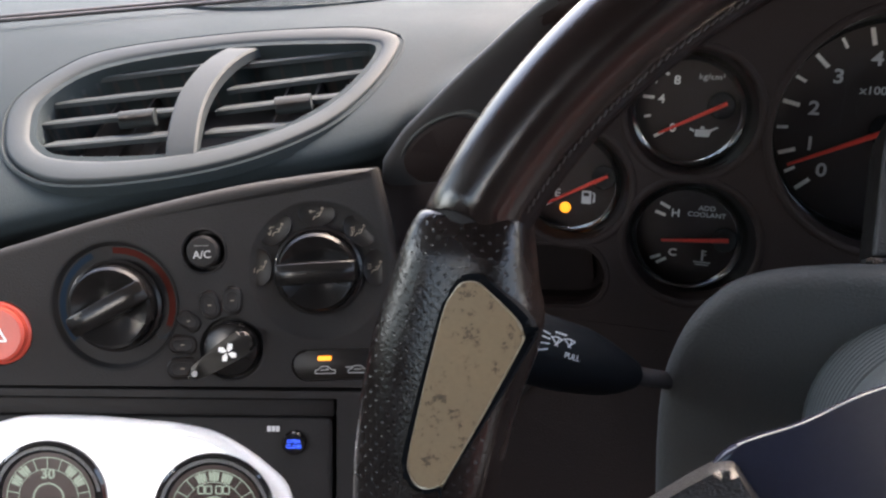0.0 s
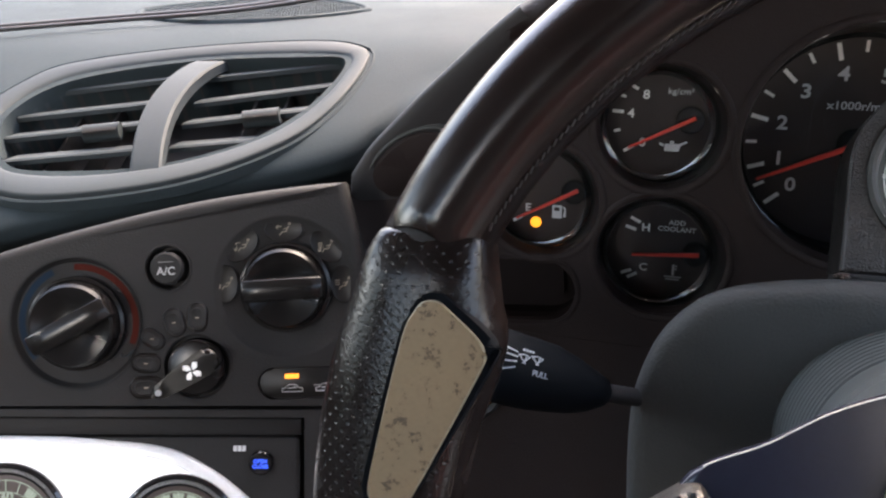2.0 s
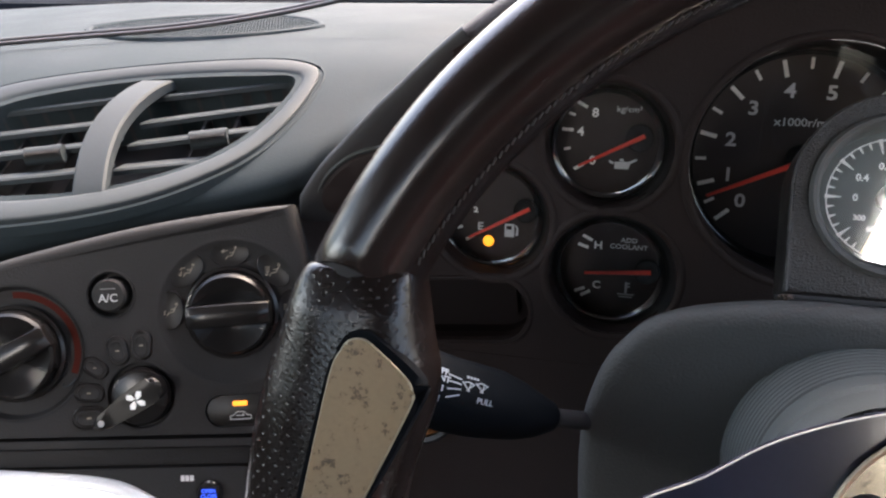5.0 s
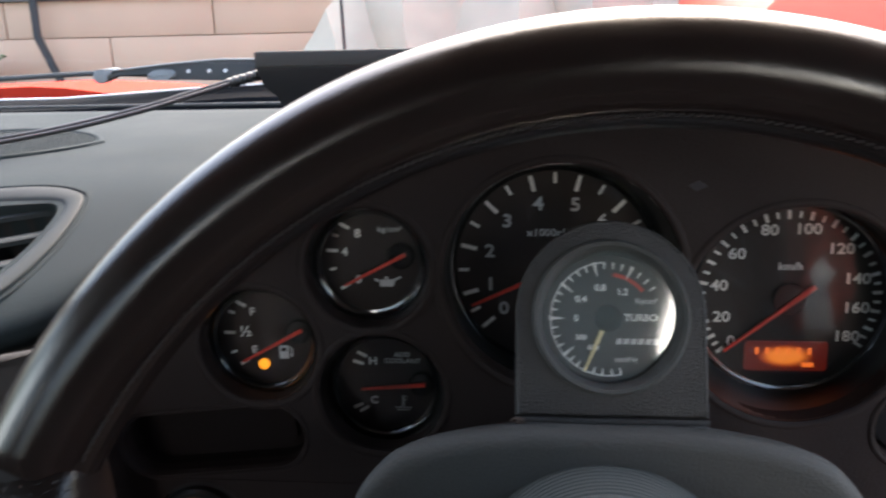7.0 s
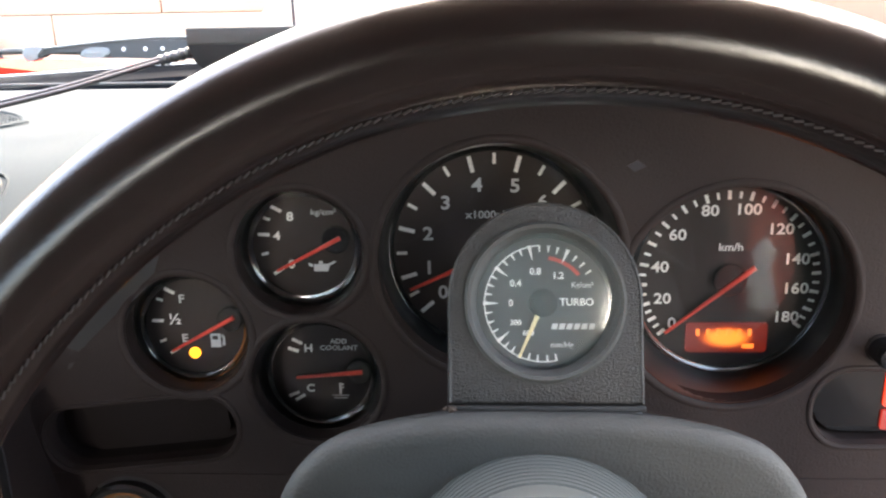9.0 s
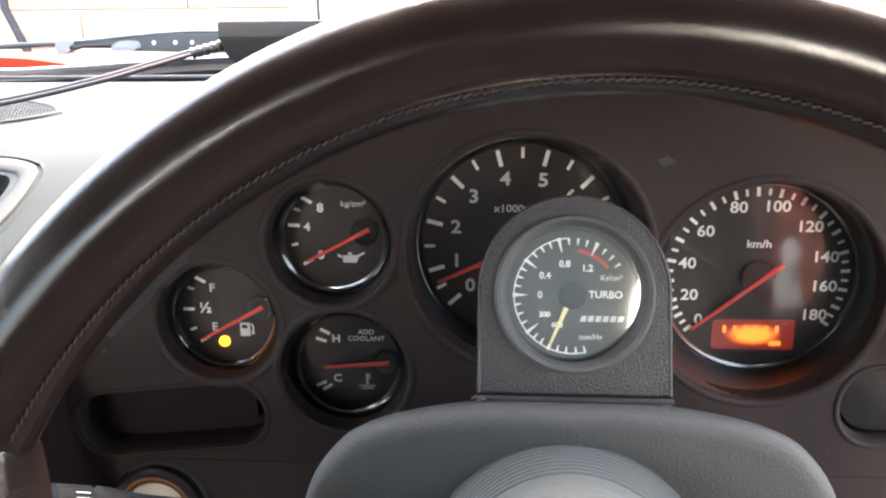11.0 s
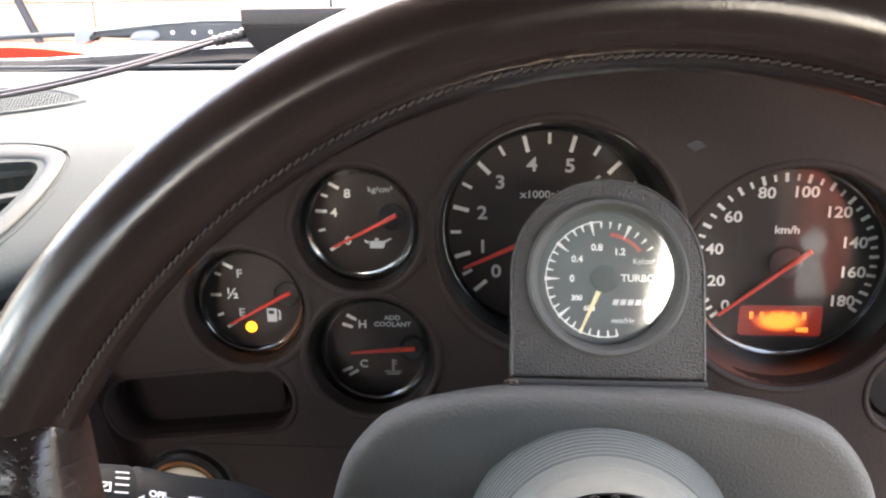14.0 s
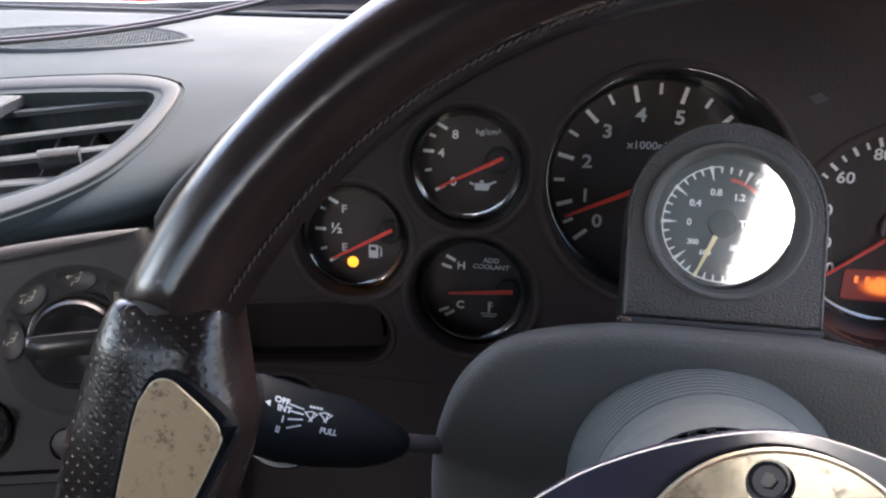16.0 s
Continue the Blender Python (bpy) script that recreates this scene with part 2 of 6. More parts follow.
GLASS = pane("lens_glass", 0.75, dust=0.004)
HAZY = pane("hazy_lens_glass", 1.2, 0.014, dust=0.014)
TINT = pane("side_glass", 0.8, 0.02, (0.85, 0.88, 0.87))
DOUBLE = pane("gauge_glass", 2.3, 0.058, dust=0.09)
WING = mat("wing_plastic", (0.030, 0.0285, 0.0290), 0.55, grain=1500, bump=0.2, spec=0.35)
DIMPRINT = mat("faded_symbol_ink", (0.20, 0.175, 0.13), 0.6, bump=0)
FLAKE = mat("dark_flake", (0.006, 0.007, 0.011), 0.6, bump=0)
SLOTFLOOR = mat("slot_floor_plastic", (0.0110, 0.0080, 0.0075), 0.8, grain=1200, bump=0.2, spec=0.1)
INKAC = mat("button_print", (0.34, 0.345, 0.34), 0.6, bump=0)
INKPRINT = mat("stalk_print", (0.24, 0.28, 0.32), 0.6, bump=0)
INKDIM = mat("faint_ink", (0.12, 0.12, 0.12), 0.6, bump=0)
WIND = pane("windscreen_glass", 0.03)
AMBER = glow("amber_lamp", (1.0, 0.34, 0.02), 0.17)
ORANGE = glow("orange_indicator", (1.0, 0.30, 0.02), 0.22)
LCD = backlit("display_orange", (0.62, 0.035, 0.008), (1.0, 0.26, 0.03), 0.013, (58, 130, 60))
LCDINK = glow("display_digits", (1.0, 0.20, 0.03), 0.10)
WARN = glow("warning_red", (1.0, 0.055, 0.02), 0.085)
WARNDIM = glow("warning_red_dim", (0.6, 0.03, 0.015), 0.045)
# glow added for the light on the display's silver plastic front
SCREEN = glow("silver_face_glow", (0.92, 0.95, 1.0), 0.10, (0.45, 0.46, 0.48))
SCREENINK = glow("screen_green", (0.55, 0.70, 0.58), 0.045)
BLUE = glow("blue_lamp", (0.02, 0.10, 1.0), 0.14)


# ---------------------------------------------------------------- mesh tools
def finish(bm, smooth=True, angle=35):
    bmesh.ops.recalc_face_normals(bm, faces=bm.faces)
    for f in bm.faces:
        f.smooth = smooth
    for e in bm.edges:
        if len(e.link_faces) == 2 and e.calc_face_angle(0) > radians(angle):
            e.smooth = False


def mesh_of(bm, material, smooth=True, angle=35):
    finish(bm, smooth, angle)
    me = bpy.data.meshes.new("mesh")
    bm.to_mesh(me)
    bm.free()
    me.materials.append(material)
    return me


def part(name, bm, material, parent, label="", m=None, smooth=True, angle=35, kind=""):
    """One mesh object under a thing or a part. bm may be a ready mesh."""
    me = bm if isinstance(bm, bpy.types.Mesh) else mesh_of(bm, material, smooth, angle)
    ob = new(name, me)
    ob.parent = parent
    if m is not None:
        ob.matrix_basis = m
    return tagged(ob, label, kind=kind)


def thing(name, label, category, m=None, group="", kind=""):
    ob = new(name)
    ob.empty_display_size = 0.01
    if m is not None:
        ob.matrix_basis = m
    return tagged(ob, label, category, group, kind)


def single(name, bm, material, label, category, group="", kind="", smooth=True, angle=35):
    ob = new(name, mesh_of(bm, material, smooth, angle))
    return tagged(ob, label, category, group, kind)


def lathe(profile, seg=48, closed=False):
    """Turns (radius, height) pairs round the local z axis."""
    bm = bmesh.new()
    rings = []
    for r, h in profile:
        if r < 1e-6:
            rings.append([bm.verts.new((0, 0, h))])
        else:
            rings.append([bm.verts.new((r * math.cos(2 * math.pi * i / seg), r * math.sin(2 * math.pi * i / seg), h)) for i in range(seg)])
    pairs = list(zip(rings, rings[1:])) + ([(rings[-1], rings[0])] if closed else [])
    for a, b in pairs:
        for i in range(seg):
            j = (i + 1) % seg
            q = [a[i % len(a)], a[j % len(a)], b[j % len(b)], b[i % len(b)]]
            q = list(dict.fromkeys(q))
            if len(q) > 2:
                bm.faces.new(q)
    return bm


def prism(outline, z0, z1, bevel=0.0, segs=2, both=False):
    """An upright slab over an outline in the local xy plane; bevel rounds its top edge."""
    bm = bmesh.new()
    lo = [bm.verts.new((x, y, z0)) for x, y in outline]
    hi = [bm.verts.new((x, y, z1)) for x, y in outline]
    n = len(outline)
    bm.faces.new(lo[::-1])
    bm.faces.new(hi)
    for i in range(n):
        bm.faces.new((lo[i], lo[(i + 1) % n], hi[(i + 1) % n], hi[i]))
    if bevel:
        bm.edges.ensure_lookup_table()
        tops = [e for e in bm.edges if all(v in hi for v in e.verts) or (both and all(v in lo for v in e.verts))]
        bmesh.ops.bevel(bm, geom=tops, offset=bevel, segments=segs, affect="EDGES", profile=0.5)
    return bm


def smooth_loop(pts, per=8):
    """A closed smooth curve through the points (Catmull-Rom)."""
    n, out = len(pts), []
    for i in range(n):
        a, b, c, d = (Vector(pts[(i + k) % n]) for k in (-1, 0, 1, 2))
        for k in range(per):
            t = k / per
            out.append(tuple(0.5 * (2 * b + (c - a) * t + (2 * a - 5 * b + 4 * c - d) * t * t + (3 * b - a - 3 * c + d) * t ** 3)))
    return out


def smooth_line(pts, per=8):
    out, n = [], len(pts)
    for i in range(n - 1):
        a, b, c, d = (Vector(pts[min(max(i + k, 0), n - 1)]) for k in (-1, 0, 1, 2))
        for k in range(per):
            t = k / per
            out.append(0.5 * (2 * b + (c - a) * t + (2 * a - 5 * b + 4 * c - d) * t * t + (3 * b - a - 3 * c + d) * t ** 3))
    return out + [Vector(pts[-1])]


def rounded(w, h, r, seg=6, cx=0.0, cy=0.0):
    """Outline of a rectangle with round corners."""
    out = []
    for sx, sy, a0 in ((1, 1, 0), (-1, 1, 90), (-1, -1, 180), (1, -1, 270)):
        for k in range(seg + 1):
            a = radians(a0 + 90 * k / seg)
            out.append((cx + sx * (w / 2 - r) + r * math.cos(a), cy + sy * (h / 2 - r) + r * math.sin(a)))
    return out


def circle(r, seg=32, cx=0.0, cy=0.0):
    return [(cx + r * math.cos(2 * math.pi * i / seg), cy + r * math.sin(2 * math.pi * i / seg)) for i in range(seg)]


def tube(points, radius, seg=16, caps=True):
    """A round bar along points; radius a number or one for each point."""
    bm, rings = bmesh.new(), []
    pts = [Vector(p) for p in points]
    up = Vector((0.13, 0.21, 0.97)).normalized()
    for i, p in enumerate(pts):
        d = (pts[min(i + 1, len(pts) - 1)] - pts[max(i - 1, 0)]).normalized()
        u = d.cross(up).normalized()
        v = u.cross(d)
        r = radius[i] if isinstance(radius, (list, tuple)) else radius
        rings.append([bm.verts.new(p + r * (math.cos(2 * math.pi * k / seg) * u + math.sin(2 * math.pi * k / seg) * v)) for k in range(seg)])
    for a, b in zip(rings, rings[1:]):
        for k in range(seg):
            bm.faces.new((a[k], a[(k + 1) % seg], b[(k + 1) % seg], b[k]))
    if caps:
        bm.faces.new(rings[0][::-1])
        bm.faces.new(rings[-1])
    return bm


def loft(sections, close=True, caps=True):
    """A skin over sections with the same number of points."""
    bm = bmesh.new()
    rows = [[bm.verts.new(p) for p in s] for s in sections]
    n = len(rows[0])
    for a, b in zip(rows, rows[1:]):
        for k in range(n if close else n - 1):
            bm.faces.new((a[k], a[(k + 1) % n], b[(k + 1) % n], b[k]))
    if caps and close:
        bm.faces.new(rows[0][::-1])
        bm.faces.new(rows[-1])
    return bm


def box(x0, x1, y0, y1, z0, z1, bevel=0.0, segs=2):
    bm = bmesh.new()
    bmesh.ops.create_cube(bm, size=1)
    for v in bm.verts:
        v.co = Vector(((x0 + x1) / 2 + v.co.x * (x1 - x0), (y0 + y1) / 2 + v.co.y * (y1 - y0), (z0 + z1) / 2 + v.co.z * (z1 - z0)))
    if bevel:
        bmesh.ops.bevel(bm, geom=bm.edges[:], offset=bevel, segments=segs, affect="EDGES", profile=0.5)
    return bm


def moved(bm, m):
    bm.transform(m)
    return bm


def joined(*bms):
    out = bmesh.new()
    for b in bms:
        me = bpy.data.meshes.new("tmp")
        b.to_mesh(me)
        b.free()
        out.from_mesh(me)
        bpy.data.meshes.remove(me)
    return out


def carved(bm, cutters):
    """The solid bm with the solid cutters taken out of it."""
    def temp(b):
        bmesh.ops.recalc_face_normals(b, faces=b.faces)
        me = bpy.data.meshes.new("tmp")
        b.to_mesh(me)
        b.free()
        return new("tmp", me)
    ob = temp(bm)
    tools = [temp(c) for c in cutters]
    for c in tools:
        md = ob.modifiers.new("cut", "BOOLEAN")
        md.operation, md.object, md.solver = "DIFFERENCE", c, "EXACT"
    dg = bpy.context.evaluated_depsgraph_get()
    me = bpy.data.meshes.new_from_object(ob.evaluated_get(dg))
    out = bmesh.new()
    out.from_mesh(me)
    for o in [ob] + tools:
        d = o.data
        bpy.data.objects.remove(o)
        bpy.data.meshes.remove(d)
    return out


def lettering(text, size, bold=0.0, thick=0.0002, align="CENTER"):
    """A bmesh of flat letters in the local xy plane, centred."""
    cu = bpy.data.curves.new("tmp", "FONT")
    cu.body, cu.size, cu.offset, cu.extrude = text, size, bold, thick
    cu.align_x, cu.align_y, cu.resolution_u = align, "CENTER", 3
    ob = new("tmp", cu)
    me = bpy.data.meshes.new_from_object(ob.evaluated_get(bpy.context.evaluated_depsgraph_get()))
    bpy.data.objects.remove(ob)
    bpy.data.curves.remove(cu)
    bm = bmesh.new()
    bm.from_mesh(me)
    bpy.data.meshes.remove(me)
    return bm


def tilted(x, y, z, yaw, back):
    """A frame whose x runs along the face, y up it and z out of it to the driver; back: degrees by which its top leans away."""
    return Matrix.Translation((x, y, z)) @ Matrix.Rotation(radians(yaw), 4, "Z") @ Matrix.Rotation(radians(90 - back), 4, "X")


def flat(x, y, z=0.0, turn=0.0):
    return Matrix.Translation((x, y, z)) @ Matrix.Rotation(radians(turn), 4, "Z")


def polar(r, a):
    """Clockwise from straight up, in degrees."""
    return r * math.sin(radians(a)), r * math.cos(radians(a))


# ---------------------------------------------------------------- outside
single("ground", box(-40, 40, -40, 60, -0.1, 0.0), GROUND, "grey asphalt ground under the cars", "ground", kind="structure")

wall = thing("boundary_wall", "pink painted block wall with thin joints and a grey coping", "wall", kind="structure")
part("core", box(-14, 14, 4.53, 4.70, 0.0, 1.30), JOINT, wall)
block_mesh = mesh_of(box(-0.60, 0.60, 4.50, 4.53, -0.0997, 0.0997, 0.004), WALL)
for row in range(5):
    for col in range(16):
        part("block", block_mesh, WALL, wall, m=Matrix.Translation((-9.6 + col * 1.208 + (0.6 if row % 2 else 0), 0, 0.054 + row * 0.2035)))
part("ledge", box(-14, 14, 4.47, 4.74, 0.97, 1.02, 0.008), COPING, wall, "grey ledge")
part("coping", box(-14, 14, 4.46, 4.74, 1.24, 1.32, 0.01), COPING, wall)

sheet_sections = []
for i in range(25):
    u = i / 24
    x = -1.22 + 2.4 * u
    top = min(1.25, 0.73 + 0.91 * (x + 1.07)) + 0.03 * math.sin(u * 17)
    row = []
    for k in range(15):
        w = k / 14
        row.append((x + 0.05 * math.sin(w * 7 + u * 20), 3.7 + 0.10 * math.sin(u * 38) * (1 - 0.5 * w) - 0.25 * (1 - w), top * w))
    sheet_sections.append(row)
single("cover_sheet", loft(sheet_sections, close=False), SHEETM, "white plastic cover sheet hung in loose folds", "sheet")
single("post", tube([(-0.79, 3.4, 0.0), (-0.795, 3.4, 0.75), (-0.805, 3.4, 1.4)], 0.007), COWL, "thin dark metal post before the white sheet", "post")
single("downpipe", tube([(-2.60, 4.42, 0.0), (-2.62, 4.42, 0.5), (-2.73, 4.42, 0.78), (-2.72, 4.42, 1.35)], 0.022), COWL, "thin grey pipe bent along the wall", "pipe")

PX, PY, PZ = -3.08, 4.18, 0.613
single("garden_block", box(PX - 0.2, PX + 0.2, PY - 0.16, PY + 0.16, 0.0, PZ - 0.30, 0.01), JOINT, "low rendered block standing before the wall", "block")
potted = thing("potted_plant", "small leafy green plant in a terracotta pot", "plant", m=Matrix.Translation((PX, PY, PZ - 0.30)))
part("pot", lathe([(0.0, 0.0), (0.105, 0.0), (0.112, 0.01), (0.138, 0.20), (0.142, 0.222), (0.156, 0.226), (0.162, 0.234), (0.163, 0.290), (0.158, 0.300), (0.148, 0.300), (0.144, 0.27), (0.0, 0.27)], 40), TERRACOTTA, potted, "terracotta pot with a thick rim")
part("soil", lathe([(0.143, 0.271), (0.08, 0.278), (0.0, 0.282)], 24), SOIL, potted)
rnd = random.Random(5)
stems, leaves = [], bmesh.new()
for k in range(60):
    a, lean = rnd.uniform(0, 2 * math.pi), rnd.uniform(0.15, 1.25)
    h = rnd.uniform(0.03, 0.13)
    base = Vector((0.08 * math.cos(a) * rnd.random(), 0.08 * math.sin(a) * rnd.random(), 0.275))
    tip = base + Vector((math.cos(a) * math.sin(lean) * 0.22, math.sin(a) * math.sin(lean) * 0.22, h))
    mid = (base + tip) / 2 + Vector((0, 0, 0.02))
    stems.append(tube([base, mid, tip], 0.0022, 5))
    for j in range(9):
        u = 0.35 + 0.65 * j / 8
        p = base.lerp(mid, u * 2) if u < 0.5 else mid.lerp(tip, u * 2 - 1)
        b = rnd.uniform(0, 2 * math.pi)
        out = Vector((math.cos(b), math.sin(b), rnd.uniform(-0.3, 0.5))).normalized()
        side = out.cross(Vector((rnd.uniform(-0.4, 0.4), rnd.uniform(-0.4, 0.4), 1))).normalized()
        ln, wd = rnd.uniform(0.030, 0.055), rnd.uniform(0.011, 0.018)
        vs = [leaves.verts.new(q) for q in (p, p + out * ln * 0.45 + side * wd, p + out * ln, p + out * ln * 0.45 - side * wd)]
        top = leaves.verts.new(p + out * ln * 0.45 + Vector((0, 0, 0.003)))
        for i in range(4):
            leaves.faces.new((vs[i], vs[(i + 1) % 4], top))
part("stems", joined(*stems), LEAF, potted, kind="stuff")
part("foliage", leaves, LEAF, potted, "small green leaves", kind="stuff")

other = thing("parked_car", "glossy red car parked beyond the windscreen", "car", m=Matrix.Translation((1.44, 3.2, 0)))
def car_section(y, w, zs, zr):
    return [(-w, y, 0.25), (-w * 1.03, y, 0.5), (-w * 0.98, y, zs - 0.08), (-w * 0.9, y, zs), (-w * 0.55, y, zr), (0, y, zr + 0.02),
            (w * 0.55, y, zr), (w * 0.9, y, zs), (w * 0.98, y, zs - 0.08), (w * 1.03, y, 0.5), (w, y, 0.25)]
part("body", loft([car_section(-0.95, 0.70, 0.56, 0.58), car_section(-0.9, 0.82, 0.78, 0.82), car_section(-0.78, 0.86, 0.90, 0.96), car_section(0.0, 0.86, 0.95, 1.02),
                   car_section(0.55, 0.86, 0.98, 1.30), car_section(1.6, 0.86, 0.98, 1.32), car_section(2.6, 0.8, 0.95, 1.0), car_section(2.9, 0.6, 0.7, 0.75)]), PAINT, other)
tyre = mesh_of(moved(lathe([(0.18, -0.1), (0.29, -0.1), (0.31, -0.06), (0.31, 0.06), (0.29, 0.1), (0.18, 0.1)], 32, True), Matrix.Rotation(radians(90), 4, "Y")), RUBBER)
for x, y in ((-0.78, -0.25), (0.78, -0.25), (-0.78, 2.0), (0.78, 2.0)):
    part("tyre", tyre, RUBBER, other, m=Matrix.Translation((x, y, 0.31)))

# ---------------------------------------------------------------- own car body
shell = thing("car_body", "red sports car body with a low sloping bonnet", "car", kind="structure")
bonnet = []
for i in range(41):
    x = -1.2 + 1.66 * i / 40
    crown = 0.03 * (1 - ((x + 0.37) / 0.83) ** 2) - 0.020 * min(1.0, max(0.0, (x + 0.60) / 0.14))
    bonnet.append([(x, y, z + crown) for y, z in ((0.80, 0.812), (0.95, 0.806), (1.15, 0.785), (1.4, 0.74), (1.7, 0.66), (2.0, 0.52), (2.1, 0.30), (2.0, 0.28), (1.6, 0.55), (0.9, 0.74), (0.80, 0.77))])
part("bonnet", loft(bonnet), FADED, shell, "glossy red bonnet")
part("roof_panel", box(-1.0, 0.40, -0.82, 0.12, 1.16, 1.20, 0.01), PAINT, shell)
part("headliner", box(-0.99, 0.39, -0.81, 0.11, 1.135, 1.157), HEADLINER, shell)
for x, s in ((0.36, 1), (-1.04, -1)):
    if s < 0:
        part("door_panel", box(x - 0.06, x, -1.0, 0.78, 0.2, 0.86, 0.012), CABIN, shell)
    else:
        part("door_sill", box(x + 0.02, x + 0.14, -1.0, 0.78, 0.14, 0.48, 0.02), CABIN, shell, "dark trimmed sill under the open door")
    xq = x + 0.14 if s > 0 else x
    part("rear_quarter", box(min(xq, xq + 0.06 * s), max(xq, xq + 0.06 * s), -2.1, -1.002, 0.2, 0.90, 0.012), CABIN, shell)
    if s > 0:
        jamb = part("door_jamb", box(0.385, 0.78, -1.0, -0.62, 0.2, 0.86, 0.010, 3), JAMB, shell, "red painted jamb behind the open door, darkened for shade")
        # unseen pale shape, added for the grey reflection in the speedometer lens
        plate = [(x + 0.008, z) for x, z in ((0.400, 0.475), (0.490, 0.470), (0.452, 0.605), (0.470, 0.640), (0.428, 0.690), (0.392, 0.650), (0.410, 0.610), (0.388, 0.560))]
        part("mirrored_patch", moved(prism(plate, 0, 0.003, 0.001), Matrix(((1, 0, 0, 0), (0, 0, 1, -0.6195), (0, 1, 0, 0), (0, 0, 0, 1)))), PLATE, jamb, "pale patch added on the jamb to mirror in the speedometer")
    xt = 0.31 if s > 0 else -0.98
    part("front_pillar", tube([(x + 0.06 * s, 0.74, 0.84), (xt + 0.10 * s, 0.50, 1.00), (xt + 0.06 * s, 0.12, 1.165)], 0.026), CABIN, shell)
    part("rear_pillar", tube([(xt + 0.09 * s, -0.80, 1.16), (xq + 0.03 * s, -1.0, 0.88)], 0.035), CABIN, shell)
    part("hatch_pillar", tube([(xt + 0.09 * s, -0.80, 1.16), (xq + 0.03 * s, -2.05, 0.88)], 0.028), CABIN, shell)
part("floor_pan", box(-1.04, 0.55, -2.1, 0.78, 0.14, 0.2), CABIN, shell)
part("bulkhead", box(-1.04, 0.36, 0.66, 0.78, 0.2, 0.74), CABIN, shell)
part("tail", box(-1.04, 0.55, -2.15, -2.06, 0.2, 0.86), CABIN, shell)


def fall(x):
    """How far the foot of the windscreen lies lower toward the middle of the car."""
    return min(0.011, 0.055 * max(0.0, -0.33 - x))


part("scuttle", loft([[(x, 0.62, 0.74), (x, 0.64, 0.745), (x, 0.695, 0.750), (x, 0.700, 0.826 - fall(x)), (x, 0.704, 0.833 - fall(x)), (x, 0.72, 0.838 - fall(x)), (x, 0.735, 0.843 - fall(x)), (x, 0.80, 0.834 - fall(x)), (x, 0.80, 0.77), (x, 0.62, 0.77)] for x in (-1.1, -0.7, -0.58, -0.5, -0.42, -0.33, 0.0, 0.36)]), STALK, shell, "black plastic scuttle panel")
part("glass_edge", tube([(x, 0.704 + 0.02 * (1 - ((x + 0.37) / 0.7) ** 2), 0.8385 - fall(x) + 0.006 * (1 - ((x + 0.37) / 0.7) ** 2)) for x in np.linspace(-1.04, 0.3, 25)], 0.0010, 8), SILVER, shell, "bright lower edge of the windscreen")
part("demister_edge", tube([(x, 0.645, 0.8330) for x in (-1.0, -0.7, -0.4, -0.1, 0.25)], 0.0016, 8), WIPERM, shell, "thin edge of the demister slot")
screen_rows = [[(-1.04 + 1.34 * u, 0.745 - 0.625 * w, 0.846 + 0.325 * w + 0.02 * math.sin(math.pi * w)) for u in (0, 0.25, 0.5, 0.75, 1)] for w in (0, 0.25, 0.5, 0.75, 1)]
glass = part("windscreen", loft(screen_rows, close=False), WIND, shell, "clear windscreen")
glass.visible_shadow = False

side = part("side_window", loft([[(-1.055, y, 0.86), (-0.99, y, 1.15)] for y in (-0.95, -0.4, 0.0, 0.25)], close=False), TINT, shell, "clear side window")
# unseen pillar, added on the left only to keep light out
part("quarter_light_block", loft([[(-1.04, y, 0.87), (-1.06, y, 0.90), (-1.0, y, 1.15 - 0.25 * max(0.0, -0.95 - y)), (-0.95, y, 1.16 - 0.25 * max(0.0, -0.95 - y)), (-0.98, y, 0.88)] for y in (-0.94, -1.3, -1.65, -2.04)]), CABIN, shell, "unseen trimmed pillar added beside the rear window to block light")
hatch = part("hatch_window", loft([[(x, -0.82, 1.165), (x, -2.06, 0.875)] for x in (-1.0, -0.4, 0.45)], close=False), WIND, shell, "clear rear window")
hatch.visible_shadow = False

seat = thing("driver_seat", "dark cloth bucket seat behind the wheel", "seat")
# unseen; its right edge is shaped to bound the boost lens reflection
part("backrest", moved(prism(smooth_loop([(-0.24, 0), (-0.27, 0.25), (-0.25, 0.5), (-0.21, 0.70), (-0.12, 0.76), (0.18, 0.79), (0.285, 0.75), (0.256, 0.63), (0.224, 0.50), (0.25, 0.25), (0.24, 0)]), -0.05, 0.07, 0.04, 4), tilted(-0.078, -0.62, 0.36, 0, -14)), SEAT, seat)
part("cushion", box(-0.33, 0.15, -0.72, -0.22, 0.2, 0.38, 0.05, 4), SEAT, seat)

# ---------------------------------------------------------------- wiper on the windscreen
wiper = thing("windscreen_wiper", "black wiper arm and blade resting on the windscreen", "wiper")
blade_line = smooth_line([(-0.92, 0.760, 0.838), (-0.70, 0.760, 0.849), (-0.55, 0.758, 0.8555), (-0.50, 0.757, 0.8560), (-0.36, 0.757, 0.851), (-0.22, 0.757, 0.850), (-0.05, 0.755, 0.847)], 6)
part("blade", tube(blade_line, 0.0030, 8), WIPERM, wiper)
